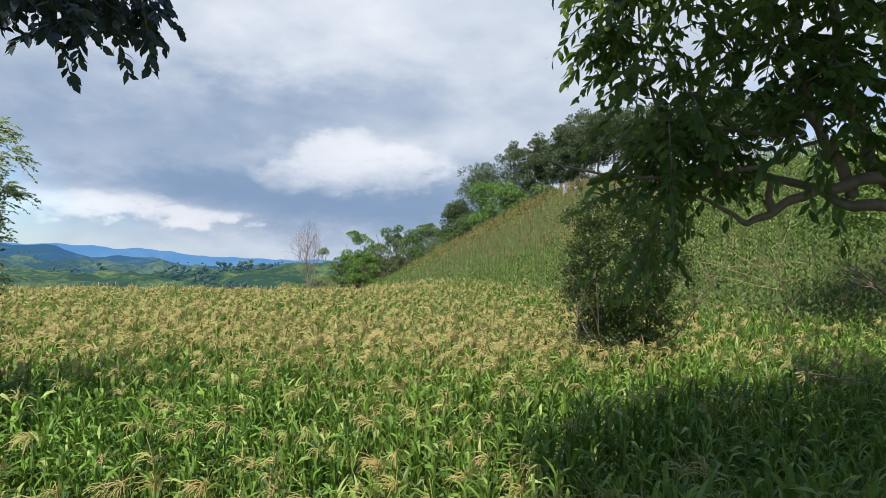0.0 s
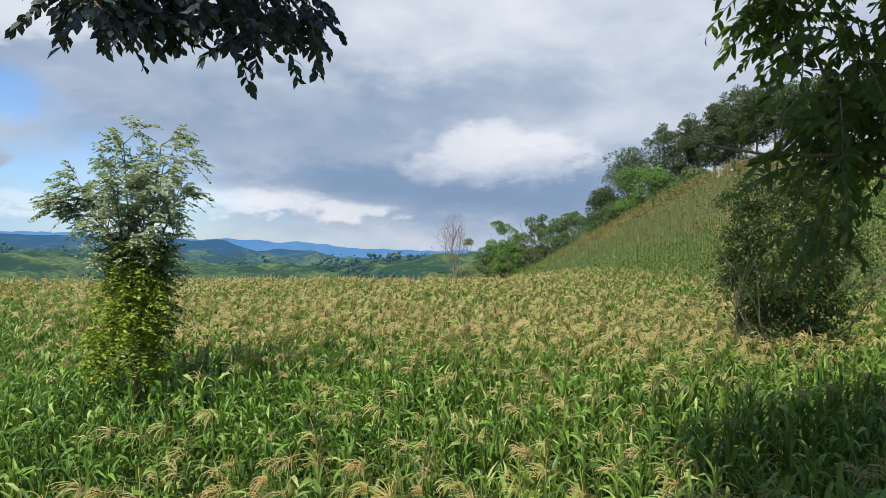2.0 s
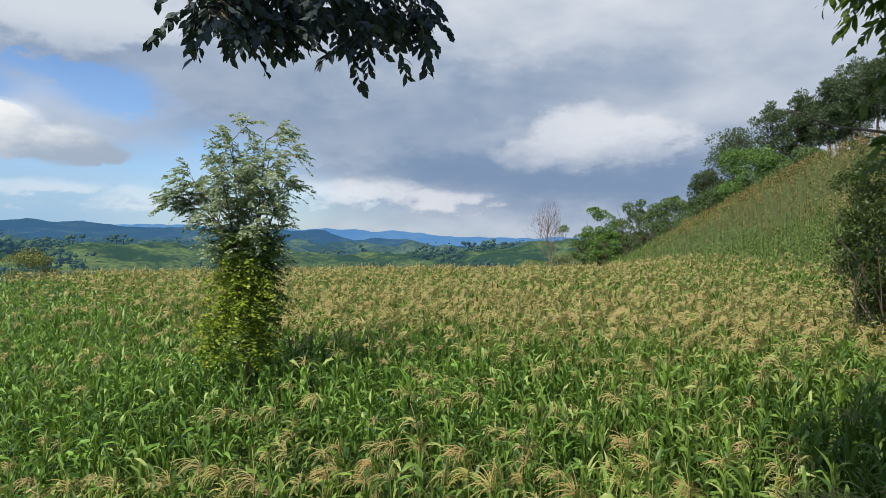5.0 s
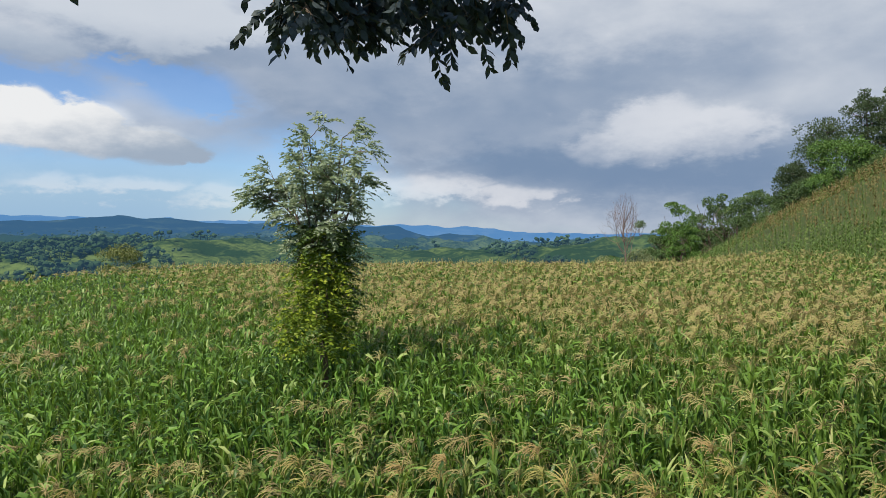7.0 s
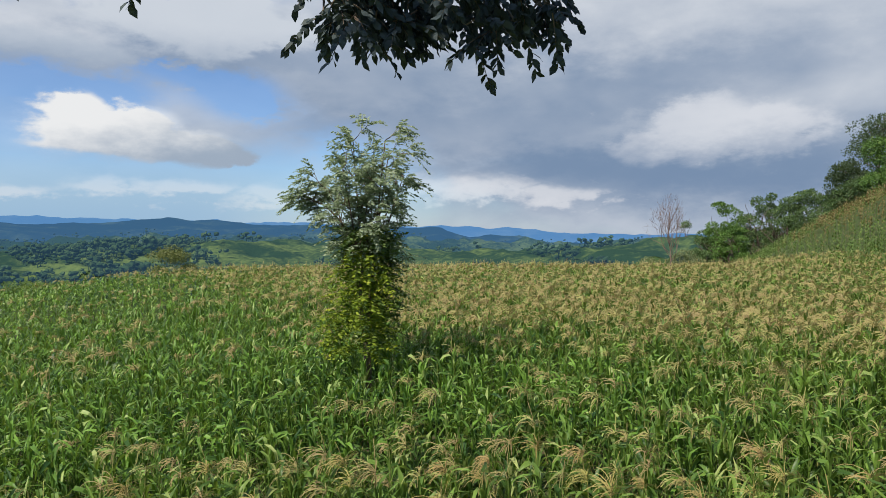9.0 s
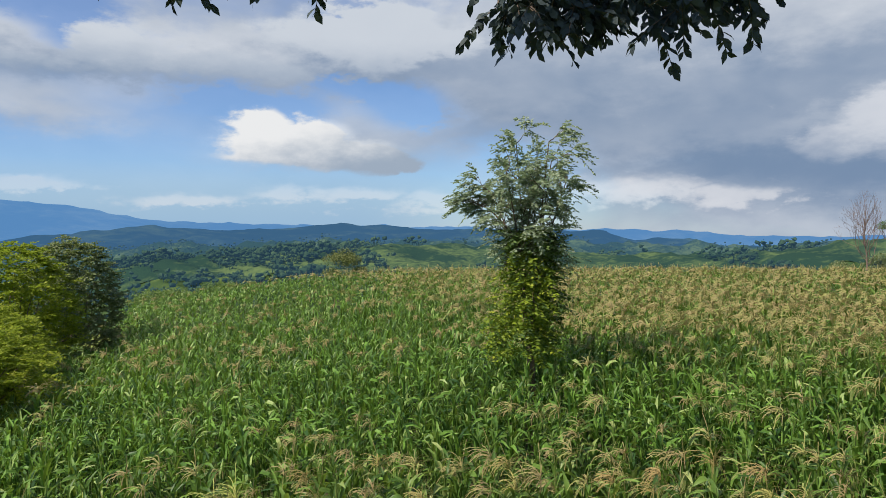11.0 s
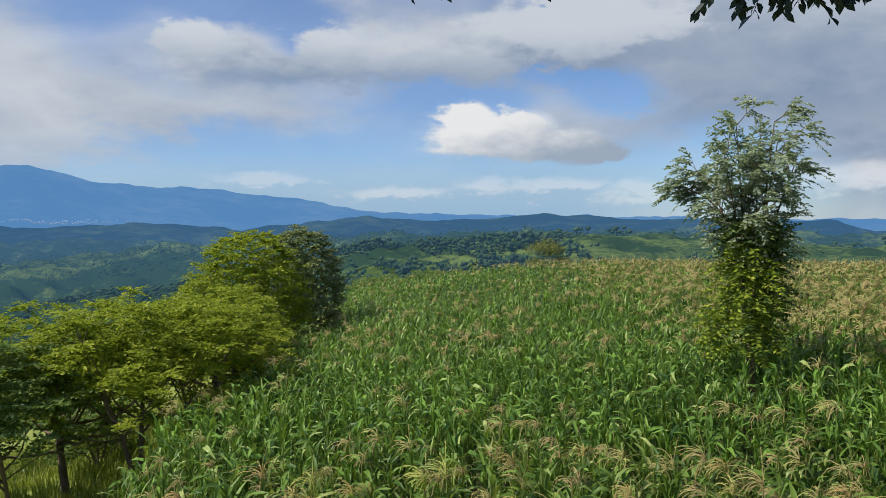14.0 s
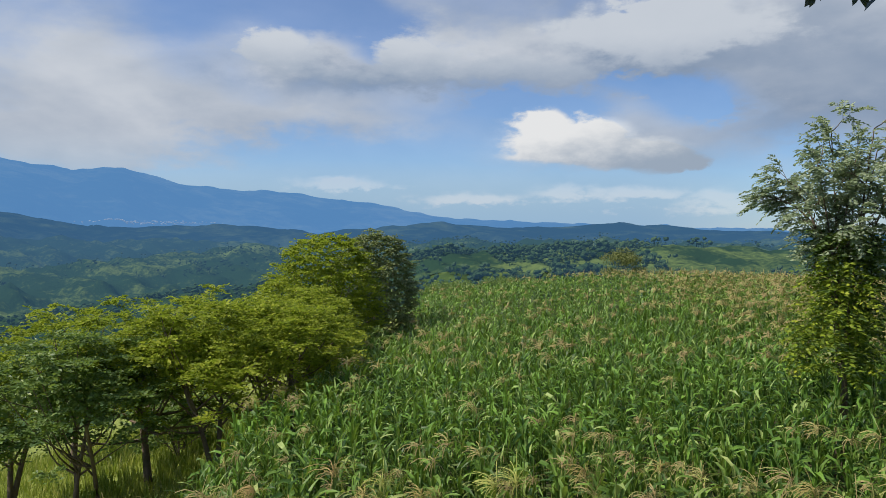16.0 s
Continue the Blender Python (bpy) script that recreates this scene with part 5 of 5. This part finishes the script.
        for _ in range(many):
            a, d = rng.normal(az, half * 0.85), rng.uniform(1.6, 1.9)
            e = low_el + 4.0 + abs(rng.normal(0, 1.9))
            p = np.array(polar(a, d, EYE_Z + d * math.tan(radians(e)))) - b
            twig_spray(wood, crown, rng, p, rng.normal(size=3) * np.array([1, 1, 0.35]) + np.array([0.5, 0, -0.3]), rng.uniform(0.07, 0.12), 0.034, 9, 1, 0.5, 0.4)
        root = over[np.argmin(np.linalg.norm(over - (np.array(polar(az, 1.75, 5.0)) - b), axis=1))]
        tip = np.array(polar(az, 1.76, EYE_Z + 1.76 * math.tan(radians(low_el + 5.0)))) - b
        for k in range(3):
            end = tip + rng.normal(size=3) * np.array([0.06, 0.04, 0.02])
            tube(wood, smooth_line([root, (root + end) / 2 + rng.normal(size=3) * 0.03, end], 4), np.linspace(0.006, 0.002, 9), 4)
    # the rest of the crown, overhead and behind: unseen lobes placed to shade the maize
    spots = crown_spots(rng, 5900, [(-0.5, -2.0, 9.0, 2.0, 1.8, 0.9), (2.2, -3.0, 9.0, 2.2, 2.0, 1.0), (7.4, -2.2, 8.8, 2.2, 2.0, 1.0), (9.2, 2.2, 8.8, 2.2, 2.0, 1.0), (1.9, 0.3, 8.6, 1.6, 1.5, 0.8), (3.8, 0.4, 8.6, 2.0, 1.8, 1.0), (6.5, 3.4, 8.9, 2.0, 2.0, 1.0), (6.5, 0.5, 8.4, 2.0, 2.0, 1.0), (10.2, 3.6, 7.6, 2.0, 2.0, 1.0), (8.2, 1.6, 7.4, 1.8, 1.8, 0.9), (11.8, 5.6, 8.2, 1.8, 1.8, 0.9), (12.5, 2.4, 6.4, 2.0, 2.0, 1.0), (10.2, 0.4, 6.4, 2.0, 2.0, 1.0), (13.4, 4.6, 7.2, 2.0, 2.0, 1.0), (4.9, 2.2, 8.7, 1.3, 1.2, 0.7), (3.1, 3.3, 8.8, 1.3, 1.2, 0.7), (4.4, 3.9, 8.9, 1.2, 1.1, 0.6), (1.0, 0.6, 8.6, 1.2, 1.1, 0.6), (8.4, -1.4, 6.6, 2.0, 2.0, 1.0)]) - b
    clumps(crown, rng, spots, 9, 0.30, 0.29, 0.15, 0.4, 0)
    for k in range(14):
        end = spots[rng.integers(0, len(spots))]
        tube(wood, smooth_line([trunk[-1], (trunk[-1] + end) / 2 + (0, 0, 0.2), end], 4), np.linspace(0.07, 0.015, 9), 6)
    part("trunk", wood.mesh("trunk", [BARK], True), tree)
    # second slot: the hanging leaves, with shade painted into their colour
    part("crown", crown.mesh("crown", [DARK_LEAF, SILHOUETTE_LEAF]), tree)


bank_tree()


# ---- dead wood ----
def brush_pile(az, dist, up, wide, many, seed, label):
    """Fallen dry branches lying across the maize and the hillside: each branch is a part, with its twigs."""
    rng = np.random.default_rng(seed)
    at = at_land(az, dist)
    pile = tagged(new("brush_pile"), label, "dead branches")
    pile.location = at
    for k in range(many):
        a, lean = rng.uniform(0, 6.28), rng.uniform(-0.1, 0.5)
        start = np.array([rng.normal() * wide * 0.25, rng.normal() * wide * 0.25, rng.uniform(0.0, up * 0.8)])
        way = np.array([math.cos(a), math.sin(a), lean])
        soup, tips = Soup(), []
        grow(rng, soup, tips, start, way, wide * rng.uniform(0.3, 0.55), rng.uniform(0.012, 0.028), 2, 0.5, 0.05, 0.3, (1, 3), 5, 0.6)
        limb, first = None, 0
        for v, t, s in zip(soup.v, soup.t, soup.s):
            name = "twig" if limb else "branch"
            piece = part(name, mesh_from(name, v, t - first, s, [DRY_WOOD], True), limb or pile)
            limb, first = limb or piece, first + len(v)
    return pile


brush_pile(-49.4, 16.5, 2.3, 2.2, 12, 61, "heap of fallen dry brown branches lying in the maize")
brush_pile(-46.6, 31.0, 2.2, 4.0, 6, 62, "pale dead branches fallen across the hillside maize")
brush_pile(-53.6, 30.0, 2.4, 4.0, 14, 63, "dry brown brushwood on the hillside")


# ---- far woods ----
GOLD = (1 + 5**0.5) / 2
ICO_V = unit(np.array([(-1, GOLD, 0), (1, GOLD, 0), (-1, -GOLD, 0), (1, -GOLD, 0), (0, -1, GOLD), (0, 1, GOLD), (0, -1, -GOLD), (0, 1, -GOLD), (GOLD, 0, -1), (GOLD, 0, 1), (-GOLD, 0, -1), (-GOLD, 0, 1)]))
ICO_T = np.array([(0, 11, 5), (0, 5, 1), (0, 1, 7), (0, 7, 10), (0, 10, 11), (1, 5, 9), (5, 11, 4), (11, 10, 2), (10, 7, 6), (7, 1, 8), (3, 9, 4), (3, 4, 2), (3, 2, 6), (3, 6, 8), (3, 8, 9), (4, 9, 5), (2, 4, 11), (6, 2, 10), (8, 6, 7), (9, 8, 1)])


def lump(soup, rng, at, size):
    """One ragged bough of a far tree."""
    v = ICO_V * rng.uniform(0.55, 1.3, (12, 1)) * size * np.array([1, 1, 0.8])
    soup.add(v + np.array(at), ICO_T)


def woods(name, lo, hi, count, seed, size, label, leaf, leafs, lobes, span, more=0.0):
    """Trees dotted over the hills, thicker where the land is wooded."""
    rng = np.random.default_rng(seed)
    r = np.sqrt(rng.uniform(lo**2, hi**2, count * 3))
    az = rng.uniform(*span, count * 3)
    x, y = -r * np.sin(np.radians(az)), r * np.cos(np.radians(az))
    keep = ripple(x, y, 38.0, 2.0) + 0.6 * ripple(x, y, 14.0, 5.0) + 0.9 * step(17, 26, az) * step(60, 45, az) + more > rng.uniform(0.05, 0.3, len(x))
    spots = np.stack([x, y, land(x, y) - 0.3], -1)[keep][:count]
    lots = []
    for k in range(5):
        soup, one = Soup(), np.random.default_rng(seed + k)
        tube(soup, [(0, 0, 0), (0.02, 0, 0.4)], [0.05, 0.03], 3)
        for _ in range(lobes):
            lump(soup, one, (one.normal() * 0.2, one.normal() * 0.2, one.uniform(0.38, 0.78)), one.uniform(0.17, 0.30))
        skin = crown_spots(one, max(leafs, 1), [(0, 0, 0.58, 0.42, 0.42, 0.36)])
        if leafs:
            clumps(soup, one, skin, 1, 0.03, 0.16, 0.11, 0.1)
        some = spots[k::5]
        s = size * one.uniform(0.55, 1.15, (len(some), 1)) ** 2
        lots.append(stamp(soup.arrays(), some, one.uniform(0, 6.28, len(some)), s * np.array([[1.0, 1.0, 0.9]])))
    tagged(new(name, mesh_from(name, *joined(lots), [leaf], False)), label, "woods", kind="stuff")


woods("far_woods", 225, 345, 2200, 3, 4.8, "scattered trees and thickets over green pastures", HAZED_WOOD, 4, 2, (-20, 45), -0.25)
woods("far_woods", 105, 225, 700, 9, 5.0, "trees on the slope beyond the field", WOOD_LEAF, 12, 4, (-20, 45), 0.5)
woods("far_woods", 240, 350, 2000, 6, 3.4, "woods on the valley side", HAZED_WOOD, 0, 2, (45, 77), 0.5)
woods("far_woods", 620, 780, 2000, 4, 5.5, "distant woods covering the valley hills", HAZED_WOOD, 0, 1, (-16, 77), 0.2)


# ---- the town across the valley ----
def town():
    """Small pale houses with pitched roofs at the mountain's foot, too far to tell apart."""
    rng = np.random.default_rng(77)
    soup = Soup()
    for _ in range(140):
        az, up = rng.normal(61.0, 2.4), rng.uniform(0.40, 0.62)
        away = np.arange(2700.0, 4200.0, 25.0)
        seen = np.degrees(np.arctan2(far_land(away, np.full(len(away), az)) - EYE_Z, away))
        r = float(away[np.argmax(seen > up)]) if (seen > up).any() else 4200.0
        x, y = -r * math.sin(radians(az)), r * math.cos(radians(az))
        z, a, b, h = float(land(x, y)) - 2, rng.uniform(2, 6), rng.uniform(2, 3.5), rng.uniform(2, 3)
        v = [(sx * a, sy * b, k) for k in (0, h) for sx, sy in ((-1, -1), (1, -1), (1, 1), (-1, 1))] + [(-a, 0, h + 1.5), (a, 0, h + 1.5)]
        t = [(0, 1, 5), (0, 5, 4), (1, 2, 6), (1, 6, 5), (2, 3, 7), (2, 7, 6), (3, 0, 4), (3, 4, 7), (4, 5, 9), (4, 9, 8), (6, 7, 8), (6, 8, 9), (5, 6, 9), (7, 4, 8)]
        soup.add(turned(np.array(v, float), rng.uniform(0, 6.28)) + (x, y, z), t)
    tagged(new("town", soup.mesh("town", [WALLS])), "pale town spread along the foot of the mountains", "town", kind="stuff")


town()


# ---- rough grass under the trees ----
def rough_grass():
    rng = np.random.default_rng(91)
    lots = []
    for k in range(4):
        soup = Soup()
        for _ in range(9):
            a, h = rng.uniform(0, 6.28), rng.uniform(0.15, 0.5)
            lean = rng.uniform(0.1, 0.6) * h
            p, q = rng.normal(size=2) * 0.07
            side = np.array([-math.sin(a), math.cos(a), 0]) * 0.010
            mid, tip = np.array([p + lean * 0.4 * math.cos(a), q + lean * 0.4 * math.sin(a), h * 0.6]), np.array([p + lean * math.cos(a), q + lean * math.sin(a), h])
            soup.add([(p, q, 0) - side, (p, q, 0) + side, mid - side, mid + side, tip], [(0, 1, 3), (0, 3, 2), (2, 3, 4)])
        n = 1200
        az, r = rng.uniform(46, 82, n), np.sqrt(rng.uniform(9**2, 34**2, n))
        x, y = -r * np.sin(np.radians(az)), r * np.cos(np.radians(az))
        keep = beyond_edge(x, y) > 0.3
        x, y = x[keep], y[keep]
        lots.append(stamp(soup.arrays(), np.stack([x, y, land(x, y) - 0.02], -1), rng.uniform(0, 6.28, len(x)), rng.uniform(0.6, 1.4, (len(x), 1))))
    tagged(new("grass", mesh_from("grass", *joined(lots), [GRASS])), "rough yellow-green grass on the slope below the field", "grass", kind="stuff")


rough_grass()
